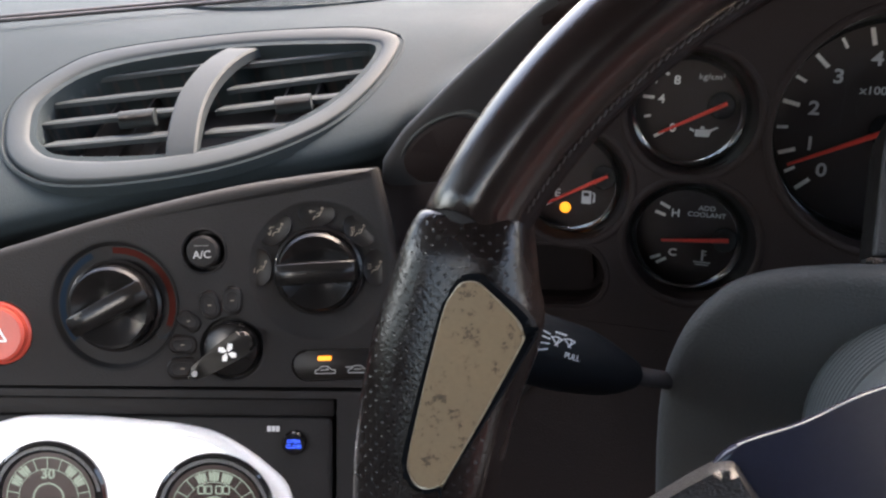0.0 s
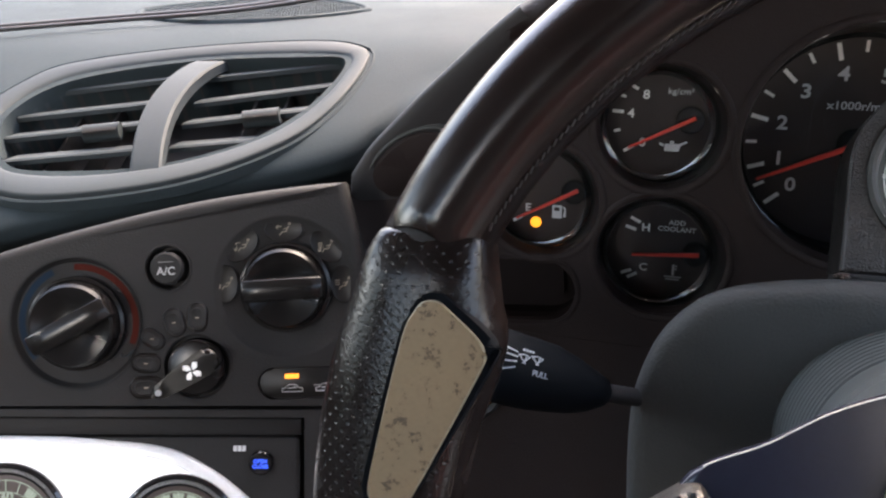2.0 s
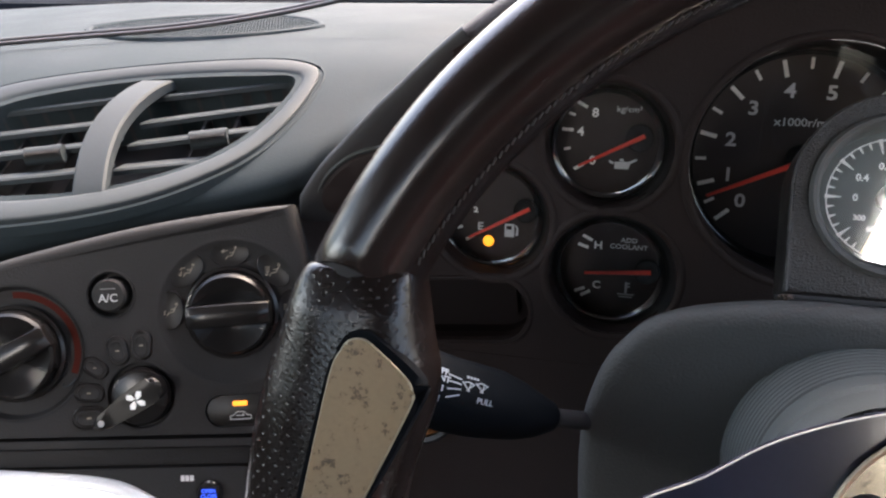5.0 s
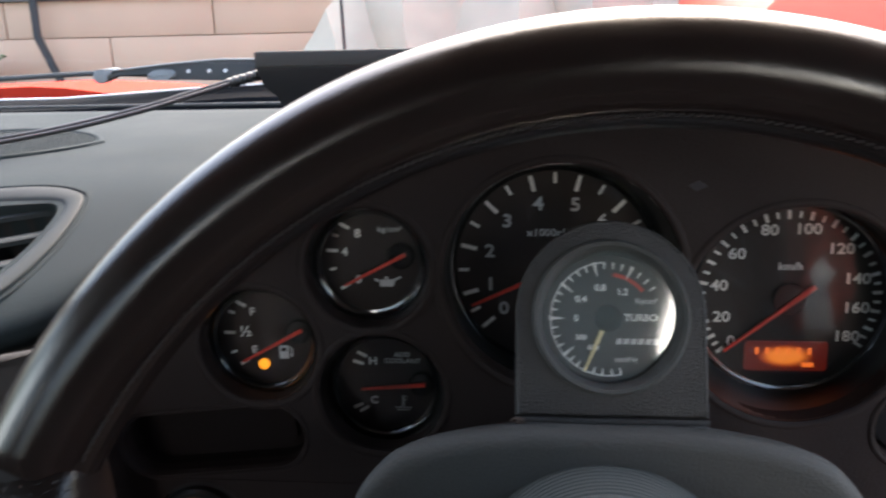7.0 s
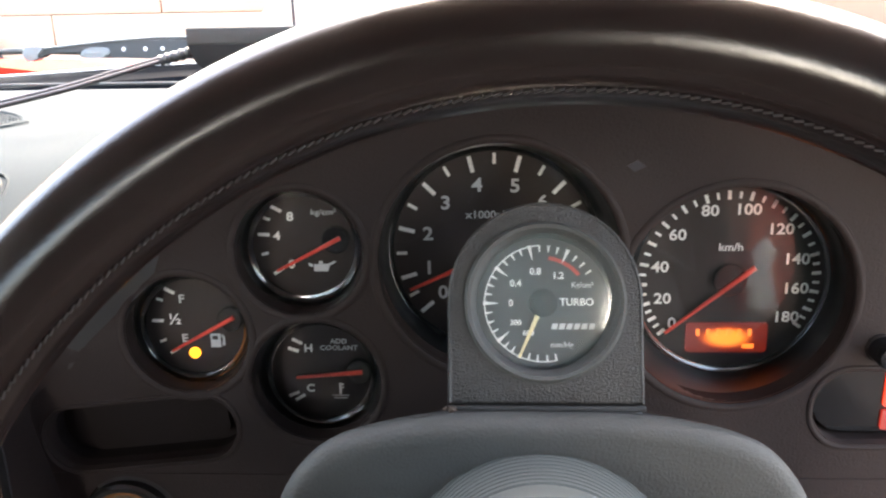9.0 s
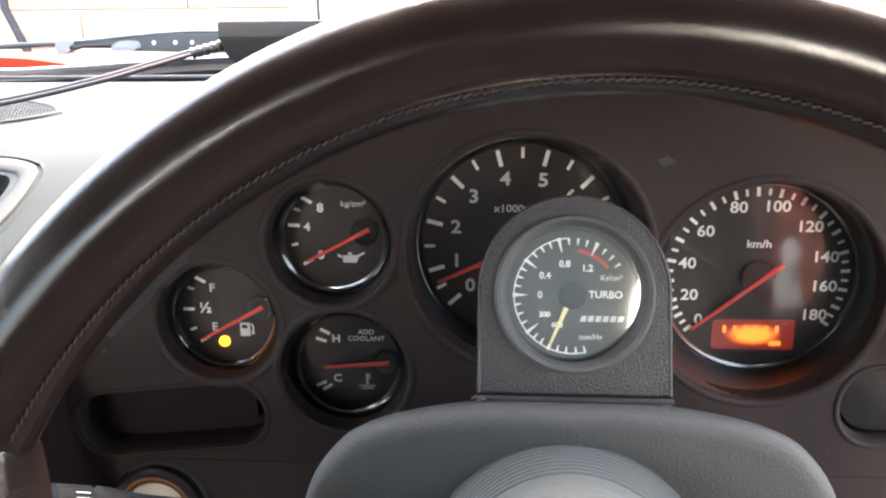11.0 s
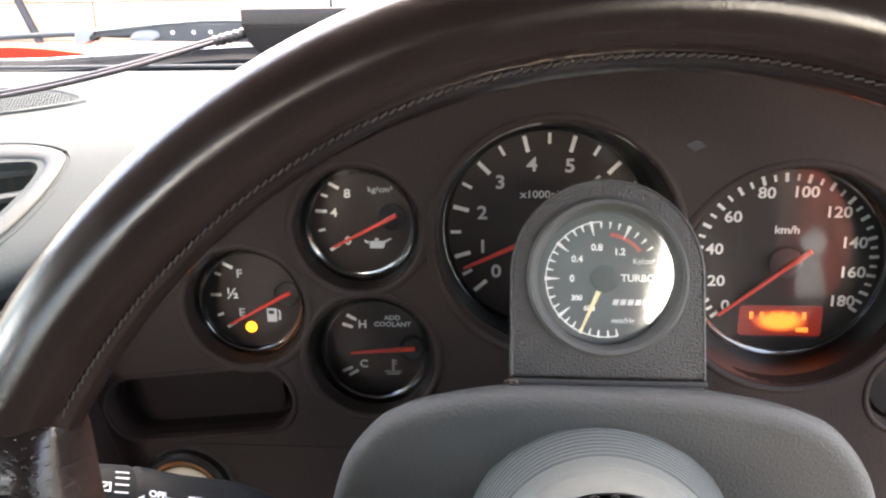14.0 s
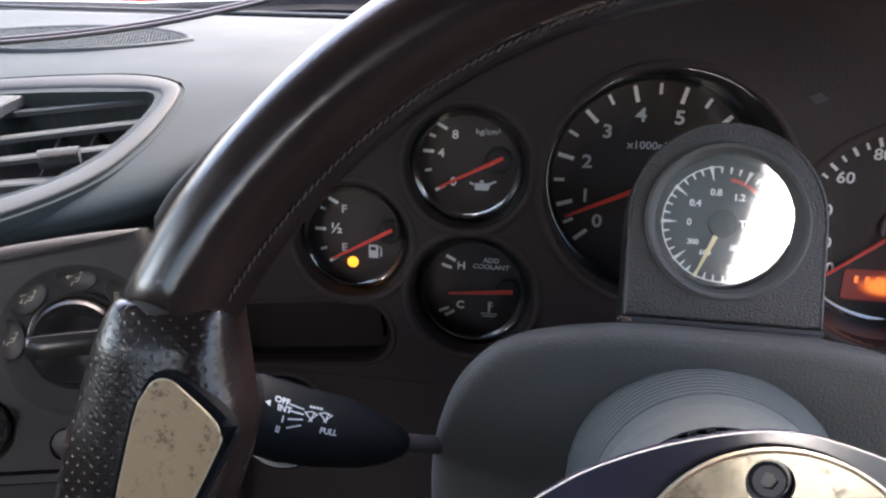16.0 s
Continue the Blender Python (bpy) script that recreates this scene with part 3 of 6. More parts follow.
arm_outline = [(-0.506, 0.850), (-0.503, 0.8594), (-0.466, 0.8625), (-0.432, 0.8657), (-0.40, 0.8683), (-0.3667, 0.8702), (-0.3375, 0.8700), (-0.25, 0.867), (-0.12, 0.860), (-0.12, 0.850), (-0.3404, 0.8464), (-0.3998, 0.8485), (-0.4369, 0.8490), (-0.4438, 0.8571), (-0.4794, 0.8563), (-0.4903, 0.8500)]
arm = prism(arm_outline, -0.006, 0.006, 0.0015)
part("arm", moved(arm, Matrix(((1, 0, 0, 0), (0, 0, -1, 0.75), (0, 1, 0, 0), (0, 0, 0, 1)))), WIPERM, wiper)
WIPER_AT = Matrix(((1, 0, 0, 0), (0, 0, -1, 0.75), (0, 1, 0, 0), (0, 0, 0, 1)))
claw = [(-0.5085, 0.8475), (-0.5090, 0.8590), (-0.5040, 0.8612), (-0.4880, 0.8622), (-0.4830, 0.8598), (-0.4900, 0.8570), (-0.4950, 0.8520), (-0.4970, 0.8470)]
part("claw", moved(prism(smooth_loop(claw, 4), -0.008, 0.008, 0.002, 3), WIPER_AT), WIPERTIP, wiper, "worn grey claw at the end of the arm")
yoke = [(-0.4480, 0.8502), (-0.4440, 0.8575), (-0.4330, 0.8602), (-0.4180, 0.8590), (-0.4170, 0.8520), (-0.4300, 0.8490)]
part("yoke", moved(prism(smooth_loop(yoke, 4), -0.007, 0.008, 0.002, 3), WIPER_AT), WIPERTIP, wiper, "small grey yoke under the arm")
part("arm_edge", tube([(x, 0.7435, z - 0.0006) for x, z in arm_outline[1:9]], 0.0011, 8), WIPERTIP, wiper, "worn upper edge of the arm")
rivet = mesh_of(lathe([(0.0022, 0), (0.0019, 0.0012), (0, 0.0016)], 12), SILVER)
for x in (-0.4008, -0.3776, -0.3592):
    part("rivet", rivet, SILVER, wiper, m=tilted(x, 0.7440, 0.8577, 0, 0))

# ---------------------------------------------------------------- dashboard
dash = thing("dashboard", "dark grey moulded dashboard with a soft vinyl top", "dashboard", kind="structure")
LIP = [(-1.05, 0.02, 0.70), (-0.60, 0.045, 0.728), (-0.50, 0.080, 0.741), (-0.442, 0.111, 0.751), (-0.393, 0.140, 0.7596), (-0.341, 0.168, 0.7676), (-0.300, 0.188, 0.773), (-0.272, 0.207, 0.779),
       (-0.262, 0.222, 0.787), (-0.250, 0.230, 0.797), (-0.237, 0.240, 0.806), (-0.215, 0.262, 0.812), (-0.19, 0.29, 0.813), (-0.16, 0.30, 0.812), (0.0, 0.30, 0.812), (0.30, 0.30, 0.812)]
lip_line = [(p.x, p.y + 0.010, p.z - 0.0045) for p in smooth_line(LIP, 4)]


def pad_section(x, yl, zl):
    def slope(z):
        return 0.178 + 0.176 * (max(min(x, -0.25), -0.62) + 0.37) + (z - 0.777) / 0.4245
    drop = 0.0 if x > -0.62 else (x + 0.62) * 0.05
    z0 = zl + (0.8205 - zl) * 0.42
    top = [(max(slope(z), yl + 0.012), z) for z in (0.8205, (0.8205 + z0) / 2)]
    p0, p1 = Vector((max(slope(z0), yl + 0.010), z0)), Vector((yl, zl))
    zc = zl + 0.0075
    c = Vector((min(max(slope(zc), yl - 0.006), yl + 0.006), zc))
    roll = [tuple(p0 * (1 - u) ** 2 + c * 2 * u * (1 - u) + p1 * u * u) for u in (0, 0.2, 0.4, 0.55, 0.7, 0.82, 0.92)]
    prof = [(0.63, 0.74), (0.628, 0.805), (0.615, 0.8265), (0.595, 0.8340), (0.56, 0.8355), (0.45, 0.8315), (0.38, 0.829), (max(top[0][0] + 0.03, 0.335), 0.8265)]
    prof += top + roll
    prof += [(yl, zl), (yl + 0.0005, zl - 0.003), (yl + 0.004, zl - 0.006), (yl + 0.02, zl - 0.012), (yl + 0.09, zl - 0.03), (0.5, 0.74)]
    return [(x, y, z + drop) for y, z in prof]


pad = loft([pad_section(*p) for p in lip_line])
VENT_AT = tilted(-0.37, 0.178, 0.777, 10, 67)
SLOT = [(-0.0985, 0.0148), (-0.1059, 0.045), (-0.082, 0.078), (-0.0119, 0.1000), (0.0613, 0.1055), (0.0850, 0.1025), (0.0815, 0.074), (0.0664, 0.042), (0.040, 0.0175), (-0.0094, -0.002), (-0.0681, -0.0074), (-0.0883, 0.001)]
slot_loop = smooth_loop(SLOT, 5)
pad = carved(pad, [moved(prism(slot_loop, -0.05, 0.05), VENT_AT)])
part("top_pad", pad, PAD, dash, "soft grey vinyl top pad", angle=42)

# meter hood over the gauges
HOOD = [(-0.2640, 0.198, 0.7740), (-0.2539, 0.196, 0.789), (-0.2453, 0.193, 0.7965), (-0.237, 0.190, 0.8038), (-0.2149, 0.180, 0.8250), (-0.2039, 0.175, 0.8335), (-0.1933, 0.170, 0.8425), (-0.1750, 0.160, 0.8585), (-0.1511, 0.150, 0.8755), (-0.1346, 0.145, 0.8840), (-0.1239, 0.142, 0.8900), (-0.0994, 0.140, 0.9030), (-0.0611, 0.138, 0.9146), (-0.0313, 0.136, 0.9205),
        (0.0067, 0.135, 0.9225), (0.045, 0.136, 0.9205), (0.09, 0.138, 0.912), (0.14, 0.145, 0.892), (0.185, 0.16, 0.862), (0.22, 0.178, 0.828), (0.25, 0.195, 0.785), (0.262, 0.20, 0.76)]
hood_line = smooth_line(HOOD, 5)
for _ in range(25):
    hood_line = hood_line[:1] + [(a + 2 * p + c) / 4 for a, p, c in zip(hood_line, hood_line[1:], hood_line[2:])] + hood_line[-1:]
wing_rows, oval_at = [], None
hood_sections = []
for i, p in enumerate(hood_line):
    a, b = hood_line[max(i - 1, 0)], hood_line[min(i + 1, len(hood_line) - 1)]
    d = Vector((b.x - a.x, 0, b.z - a.z)).normalized()
    nx, nz = -d.z, d.x
    deep = 0.214 - p.y
    flare = 0.010 * abs(nx)
    ring = []
    thin = min(1.0, max(0.32, 0.32 + (p.x + 0.20) / 0.06))
    for y, q in ((0.34, -0.045), (0.28, flare - 0.014), (p.y + 0.05, flare * 0.3 - 0.004), (p.y + 0.014, -0.0008), (p.y + 0.004, -0.0035), (p.y, -0.0085), (p.y + 0.002, -0.0145), (p.y + 0.010, -0.0185), (p.y + deep * 0.6, -0.023), (0.2138, -0.027), (0.24, -0.034), (0.34, -0.036)):
        q = q * thin if q < -0.003 and y < 0.30 else q
        ring.append((p.x + nx * q, y, p.z + nz * q))
    hood_sections.append(ring)
    if p.x < -0.165:
        w = min(1.0, (-0.160 - p.x) / 0.05)
        wing_rows.append([(p.x + nx * q, y, p.z + nz * q) for q, y in ((-0.0008, p.y + 0.0040), (-0.0014, p.y + 0.0006), (-0.0032, p.y - 0.0007), (-0.007, p.y + 0.0002), (-0.012, p.y + 0.0028), (-0.012 - 0.018 * w, p.y + 0.0035 + (0.2125 - p.y) * 0.55), (-0.014 - 0.034 * w, 0.2133), (-0.016 - 0.034 * w, 0.2150))])
        if oval_at is None and p.x > -0.2465:
            up = Vector((d.x, (b.y - a.y) / max(abs(b.x - a.x), 1e-6) * d.x, d.z)).normalized()
            across = Vector((-nx * 0.039, 0.0195, -nz * 0.039))
            across = (across - up * across.dot(up)).normalized()
            out = across.cross(up)
            c = Vector((p.x - nx * 0.0222, p.y + 0.0074, p.z - nz * 0.0222))
            oval_at = Matrix(((across.x, up.x, out.x, c.x), (across.y, up.y, out.y, c.y), (across.z, up.z, out.z, c.z), (0, 0, 0, 1)))
part("meter_hood", loft(hood_sections), METER, dash, "arched hood over the gauges", angle=60)
wing_rows.insert(0, [(x - 0.003, y + 0.004, z - 0.012) for x, y, z in wing_rows[0]])
part("wing_panel", loft(wing_rows, close=False), WING, dash, "smooth panel sweeping down from the hood", angle=60)

# face of the meter cluster, with its holes
EYE_DIR = Vector((-0.035, -0.165, 0.918))
GAUGES = {  # name: centre of dial x, y, z, dial radius, hole radius
    "oil": (-0.1125, 0.246, 0.7965, 0.0290, 0.0305), "fuel": (-0.1728, 0.246, 0.7535, 0.0290, 0.0305), "cool": (-0.1080, 0.246, 0.7275, 0.0295, 0.0320),
    "tach": (-0.0172, 0.268, 0.7870, 0.0560, 0.0565), "speed": (0.1045, 0.266, 0.7715, 0.0520, 0.0535)}
FACE = 0.214


def hole_at(key):
    x, y, z, r, rh = GAUGES[key]
    f = 0.64 * (y - FACE) / (y - EYE_DIR.y)
    return x + (EYE_DIR.x - x) * f + (0.003 if key == "tach" else 0), z + (EYE_DIR.z - z) * f - (0.003 if key == "speed" else 0)


def upright(outline, y0, y1, bevel=0.0):
    """A slab in the xz plane, from y0 (front) to y1."""
    return moved(prism(outline, 0, y1 - y0, bevel), Matrix(((1, 0, 0, 0), (0, 0, 1, y0), (0, 1, 0, 0), (0, 0, 0, 1))))


cutters = []
for key in GAUGES:
    hx, hz = hole_at(key)
    cutters.append(upright(circle(GAUGES[key][4], 56, hx, hz), FACE - 0.03, FACE + 0.04))
SLOT_TURN = radians(6.3)
slot_left = [(-0.1952 + x * math.cos(SLOT_TURN) - z * math.sin(SLOT_TURN), 0.7082 + x * math.sin(SLOT_TURN) + z * math.cos(SLOT_TURN)) for x, z in rounded(0.0988, 0.0350, 0.0172, 8, 0, 0)]
slot_right = rounded(0.125, 0.0385, 0.0185, 8, 0.1965, 0.7245)
cutters += [upright(slot_left, FACE - 0.03, FACE + 0.04), upright(slot_right, FACE - 0.03, FACE + 0.04), upright(circle(0.0258, 48, -0.2045, 0.6585), FACE - 0.03, FACE + 0.04)]
face_outline = [(-0.266, 0.772), (-0.262, 0.70), (-0.250, 0.60), (0.30, 0.60), (0.30, 0.80), (0.24, 0.845), (0.16, 0.875), (0.06, 0.895), (-0.03, 0.897), (-0.10, 0.878), (-0.17, 0.845), (-0.22, 0.80), (-0.25, 0.785)]
part("meter_panel", carved(upright(face_outline, FACE, FACE + 0.012), cutters), METER, dash, "matt grey gauge panel", angle=30)
for key in GAUGES:
    hx, hz = hole_at(key)
    rh = GAUGES[key][4]
    lip = lathe([(rh - 0.0004, -0.003), (rh - 0.0002, -0.0002), (rh + 0.0005, 0.0005), (rh + 0.0016, 0.0010), (rh + 0.0026, 0.0009), (rh + 0.0036, 0.0004), (rh + 0.0042, -0.001)], 64, True)
    part("gauge_lip", lip, METER, dash, m=tilted(hx, FACE, hz, 0, 0))
for outl in (slot_left, slot_right):
    bm = upright(outl, FACE + 0.011, FACE + 0.020)
    for f in [f for f in bm.faces if abs(f.calc_center_median().y - FACE - 0.011) < 1e-4]:
        bm.faces.remove(f)
    part("slot_recess", bm, SLOTFLOOR, dash)
for outl in (slot_left, slot_right):
    mid_x, mid_z = (min(x for x, z in outl) + max(x for x, z in outl)) / 2, (min(z for x, z in outl) + max(z for x, z in outl)) / 2
    rings = []
    for grow, depth in ((-0.0006, 0.0040), (-0.0002, 0.0014), (0.0006, -0.0002), (0.0016, -0.0010), (0.0026, -0.0008), (0.0034, 0.0004)):
        wide, high = 1 + grow / (max(x for x, z in outl) - mid_x), 1 + grow / 0.0185
        rings.append([(mid_x + (x - mid_x) * wide, FACE + depth, mid_z + (z - mid_z) * high) for x, z in outl])
    part("slot_lip", loft(rings, caps=False), METER, dash, "rounded lip of the opening")
slot_floor = [(-0.1952 + x * math.cos(SLOT_TURN) - z * math.sin(SLOT_TURN), 0.7082 + x * math.sin(SLOT_TURN) + z * math.cos(SLOT_TURN)) for x, z in rounded(0.082, 0.024, 0.006, 4, 0, 0)]
part("blank_display", upright(slot_floor, FACE + 0.015, FACE + 0.0195), SLOTFLOOR, dash, "blank dark display")

# wing panel with a black oval at the end of the hood
OVAL = oval_at @ Matrix.Diagonal((0.72, 1.38, 1, 1))
part("oval_gap", moved(lathe([(0.0226, -0.002), (0.0226, 0.0008), (0.0, 0.0009)], 40), OVAL), DARK, dash)
part("oval_rim", moved(lathe([(0.0240, -0.001), (0.0238, 0.0012), (0.0230, 0.0016), (0.0224, 0.0012), (0.0223, 0.0)], 40, True), OVAL), SHROUD, dash)
part("oval_blank", moved(lathe([(0.0208, 0), (0.0206, 0.0014), (0.019, 0.0024), (0.0, 0.0032)], 40), OVAL), METER, dash, "plain oval blanking cover")

# knee panel below
knee = [[(x, y, z) for y, z in ((0.2135, 0.6860), (0.2130, 0.668), (0.209, 0.645), (0.195, 0.60), (0.17, 0.50), (0.18, 0.40), (0.22, 0.40), (0.2255, 0.60), (0.2255, 0.6860))] for x in (-0.249, -0.1, 0.1, 0.299)]
part("paint_flake", upright([(0.0405, 0.8432), (0.0440, 0.8405), (0.0490, 0.8428), (0.0450, 0.8456)], FACE - 0.0004, FACE + 0.0002), FLAKE, dash, "small dark blue flake on the panel")
part("knee_panel", carved(loft(knee), [upright(circle(0.0258, 48, -0.2045, 0.6585), 0.05, 0.24)]), METER, dash)

JOINT_LINE = [(-0.2685, 0.2040, 0.764), (-0.2640, 0.200, 0.753), (-0.2577, 0.195, 0.736), (-0.2525, 0.190, 0.722), (-0.2460, 0.180, 0.690), (-0.2400, 0.168, 0.650), (-0.2320, 0.150, 0.600)]
FACE_LINE = [(-0.2180, 0.2137, 0.770), (-0.2180, 0.2137, 0.753), (-0.2380, 0.2137, 0.736), (-0.2495, 0.2136, 0.722), (-0.2445, 0.2132, 0.690), (-0.2350, 0.2100, 0.650), (-0.2260, 0.195, 0.600)]
jl, fl = smooth_line(JOINT_LINE, 4), smooth_line(FACE_LINE, 4)
part("edge_panel", loft([[p + Vector((0.001, -0.0002, 0)), p.lerp(q, 0.4) + Vector((0, 0.0006, 0)), q] for p, q in zip(jl, fl)], close=False), METER, dash, "side of the gauge panel")
part("joint", tube(jl, 0.0010, 8), DARK, dash, "dark joint between the panels")

lighter = thing("cigarette_lighter", "round lighter socket with a pale knob and copper ring", "lighter", m=tilted(-0.2045, 0.2035, 0.6585, 0, 12))
part("ring", lathe([(0.0255, -0.004), (0.0255, 0.002), (0.0238, 0.0035), (0.0215, 0.003), (0.0232, -0.001), (0.0212, -0.003), (0.0212, -0.004)], 48, True), RING, lighter)
part("inner_ring", lathe([(0.0210, -0.004), (0.0210, 0.001), (0.0198, 0.0018), (0.0180, -0.002), (0.0180, -0.004)], 48, True), COPPER, lighter)
part("knob", lathe([(0.0178, -0.006), (0.0176, 0.0005), (0.0160, 0.0016), (0.0, 0.0018)], 40), CREAM, lighter)



# ---------------------------------------------------------------- gauges
def gauge(name, key, label):
    """A dial sunk in the meter panel: face, shade ring and clear lens."""
    x, y, z, r, rh = GAUGES[key]
    at = tilted(x, y, z, 0, 3)
    g = thing(name, label, "gauge", m=at, group="gauges in the meter panel")
    part("dial", lathe([(r + 0.004, -0.004), (r + 0.004, 0.0), (0.0, 0.0)], 64), DIAL, g)
    hx, hz = hole_at(key)
    inv = at.inverted()
    rows = []
    for f, rr in ((0, r - 0.0005), (0.05, r - 0.0005), (0.13, r + 0.0008), (0.5, (r + rh) / 2 - 0.0002), (1.0, rh - 0.0004)):
        c = Vector((x, y - 0.0004, z)).lerp(Vector((hx, FACE + 0.001, hz)), f)
        rows.append([inv @ (c + Vector((rr * math.cos(a), 0, rr * math.sin(a)))) for a in np.linspace(0, 2 * math.pi, 65)[:-1]])
    part("shade_ring", loft(rows, caps=False), RING, g, "glossy black shade ring")
    part("lens_edge", lathe([(r - 0.0034, 0.0006), (r - 0.0026, 0.00076), (r - 0.0008, 0.0014), (r - 0.0002, 0.0019), (r + 0.0002, 0.0026), (r + 0.0002, 0.0)], 64), EDGE, g, "glossy curved edge of the lens")
    c = inv @ Vector((x, y, z)).lerp(Vector((hx, FACE, hz)), 0.32)
    lens = part("lens", moved(lathe([(r + 0.001, 0.0), (r * 0.6, 0.0011), (r * 0.3, 0.0016), (0.0, 0.0018)], 48), Matrix.Translation(c)), HAZY if key == "speed" else GLASS, g, "clear plastic lens")
    lens.visible_shadow = False
    return g


def tick_mesh(length, width, material):
    return mesh_of(box(-width / 2, width / 2, -length / 2, length / 2, 0.0002, 0.0007), material)


def write(g, text, x, y, size, material=INK, bold=0.00012, turn=0, name="numeral"):
    return part(name, lettering(text, size, bold), material, g, m=flat(x, y, 0.0004, turn) @ Matrix.Diagonal((1.12, 1, 1, 1)))


def needle(g, px, py, tip_x, tip_y, w0, w1, material, hub):
    """A pointer with its tip at (tip_x, tip_y) and its wide end at (px, py)."""
    d = Vector((tip_x - px, tip_y - py))
    n = Vector((-d.y, d.x)).normalized()
    a, b = Vector((px, py)), Vector((tip_x, tip_y))
    out = [tuple(a + n * w0 / 2), tuple(a - n * w0 / 2), tuple(b - n * w1 / 2), tuple(b + n * w1 / 2)]
    return part("needle", prism(out, 0.0045, 0.0058, 0.0004, 1), material, g, "red pointer" if material is NEEDLE else "straw-coloured pointer")


def disc(g, name, x, y, r, h0, h1, material, label=""):
    return part(name, lathe([(r, h0), (r, h1 - 0.0005), (r - 0.0006, h1), (0, h1)], 28), material, g, label, m=flat(x, y))


LONG, SHORT = tick_mesh(0.0058, 0.0016, INK), tick_mesh(0.0034, 0.0013, INK)

# oil pressure
g = gauge("oil_pressure_gauge", "oil", "round oil pressure gauge, black dial, red needle at zero")
for x, y, big, a in ((-0.0135, -0.0125, 1, 58), (-0.0200, -0.0035, 0, 76), (-0.0200, 0.0064, 1, 92), (-0.0180, 0.0145, 0, 106), (-0.0130, 0.0195, 1, 119)):
    part("tick", LONG if big else SHORT, INK, g, m=flat(x, y, 0, -a))
write(g, "8", -0.0063, 0.0153, 0.0062)
write(g, "4", -0.0134, 0.0055, 0.0062)
write(g, "0", -0.0068, -0.0092, 0.0062)
write(g, "kg/cm²", 0.0105, 0.0176, 0.0042, INKGREY, 0.0, name="lettering")
disc(g, "pivot_cap", 0.0165, 0.0040, 0.0068, 0.0, 0.0042, GLOSS)
needle(g, 0.0190, 0.0055, -0.0133, -0.0113, 0.0022, 0.0012, NEEDLE, 0)
can = joined(prism([(-0.0035, -0.002), (0.0035, -0.002), (0.0045, 0.0010), (0.0078, 0.0028), (0.0072, 0.0034), (0.0036, 0.0018), (-0.0035, 0.0016)], 0.0002, 0.0006),
             prism([(-0.0062, 0.0012), (-0.0040, 0.0002), (-0.0040, 0.0014), (-0.0062, 0.0024)], 0.0002, 0.0006), prism([(-0.001, 0.002), (0.001, 0.002), (0.001, 0.0032), (-0.001, 0.0032)], 0.0002, 0.0006))
part("oil_can_symbol", can, INKGREY, g, m=flat(0.0080, -0.0108))

# fuel
g = gauge("fuel_gauge", "fuel", "round fuel gauge, needle on empty, lamp lit")
for x, y, big, a in ((-0.0115, -0.0133, 1, 58), (-0.0175, -0.0079, 0, 70), (-0.0191, 0.0031, 1, 90), (-0.0172, 0.0146, 0, 108), (-0.0117, 0.0193, 1, 118)):
    part("tick", LONG if big else SHORT, INK, g, m=flat(x, y, 0, -a))
write(g, "F", -0.0058, 0.0147, 0.0061, INKGREY)
write(g, "½", -0.0100, 0.0036, 0.0078)
write(g, "E", -0.0058, -0.0068, 0.0061, INKGREY)
disc(g, "pivot_cap", 0.0195, 0.0045, 0.0065, 0.0, 0.0042, GLOSS)
needle(g, 0.0220, 0.0062, -0.0112, -0.0120, 0.0022, 0.0012, NEEDLE, 0)
disc(g, "low_fuel_lamp", -0.0012, -0.0147, 0.0030, 0.0, 0.0012, AMBER, "lit amber low fuel lamp")
pump = joined(prism([(-0.0030, -0.0035), (0.0022, -0.0035), (0.0022, 0.0038), (-0.0030, 0.0038)], 0.0002, 0.0006), prism([(0.0030, -0.0025), (0.0044, -0.0025), (0.0044, 0.0020), (0.0034, 0.0032), (0.0026, 0.0032), (0.0036, 0.0016)], 0.0002, 0.0006))
part("pump_symbol", pump, INKGREY, g, m=flat(0.0108, -0.0080))
part("pump_window", box(-0.0018, 0.0012, 0.0008, 0.0028, 0.0007, 0.0009), DIAL, g, m=flat(0.0106, -0.0080))

# coolant
g = gauge("coolant_gauge", "cool", "round coolant temperature gauge, red needle level")
for x, y, a in ((-0.0142, 0.0125, 108), (-0.0120, 0.0171, 117), (-0.0152, -0.0125, 67), (-0.0120, -0.0144, 59)):
    part("tick", LONG, INK, g, m=flat(x, y, 0, -a))
write(g, "H", -0.0063, 0.0131, 0.0058)
write(g, "C", -0.0063, -0.0093, 0.0058)
write(g, "ADD", 0.0097, 0.0170, 0.0036, INKGREY, 0.00004, name="lettering")
write(g, "COOLANT", 0.0097, 0.0134, 0.0036, INKGREY, 0.00004, name="lettering")
disc(g, "pivot_cap", 0.0200, 0.0012, 0.0065, 0.0, 0.0042, GLOSS)
needle(g, 0.0222, 0.0018, -0.0124, -0.0012, 0.0024, 0.0013, NEEDLE, 0)
thermo = joined(box(-0.0006, 0.0006, -0.002, 0.0042, 0.0002, 0.0006), box(0.0, 0.0020, 0.0032, 0.0038, 0.0002, 0.0006), box(0.0, 0.0020, 0.0014, 0.0020, 0.0002, 0.0006),
                box(-0.0045, 0.0045, -0.0030, -0.0025, 0.0002, 0.0006), box(-0.0035, 0.0035, -0.0044, -0.0039, 0.0002, 0.0006))
part("thermometer_symbol", thermo, INKGREY, g, m=flat(0.0095, -0.0105))

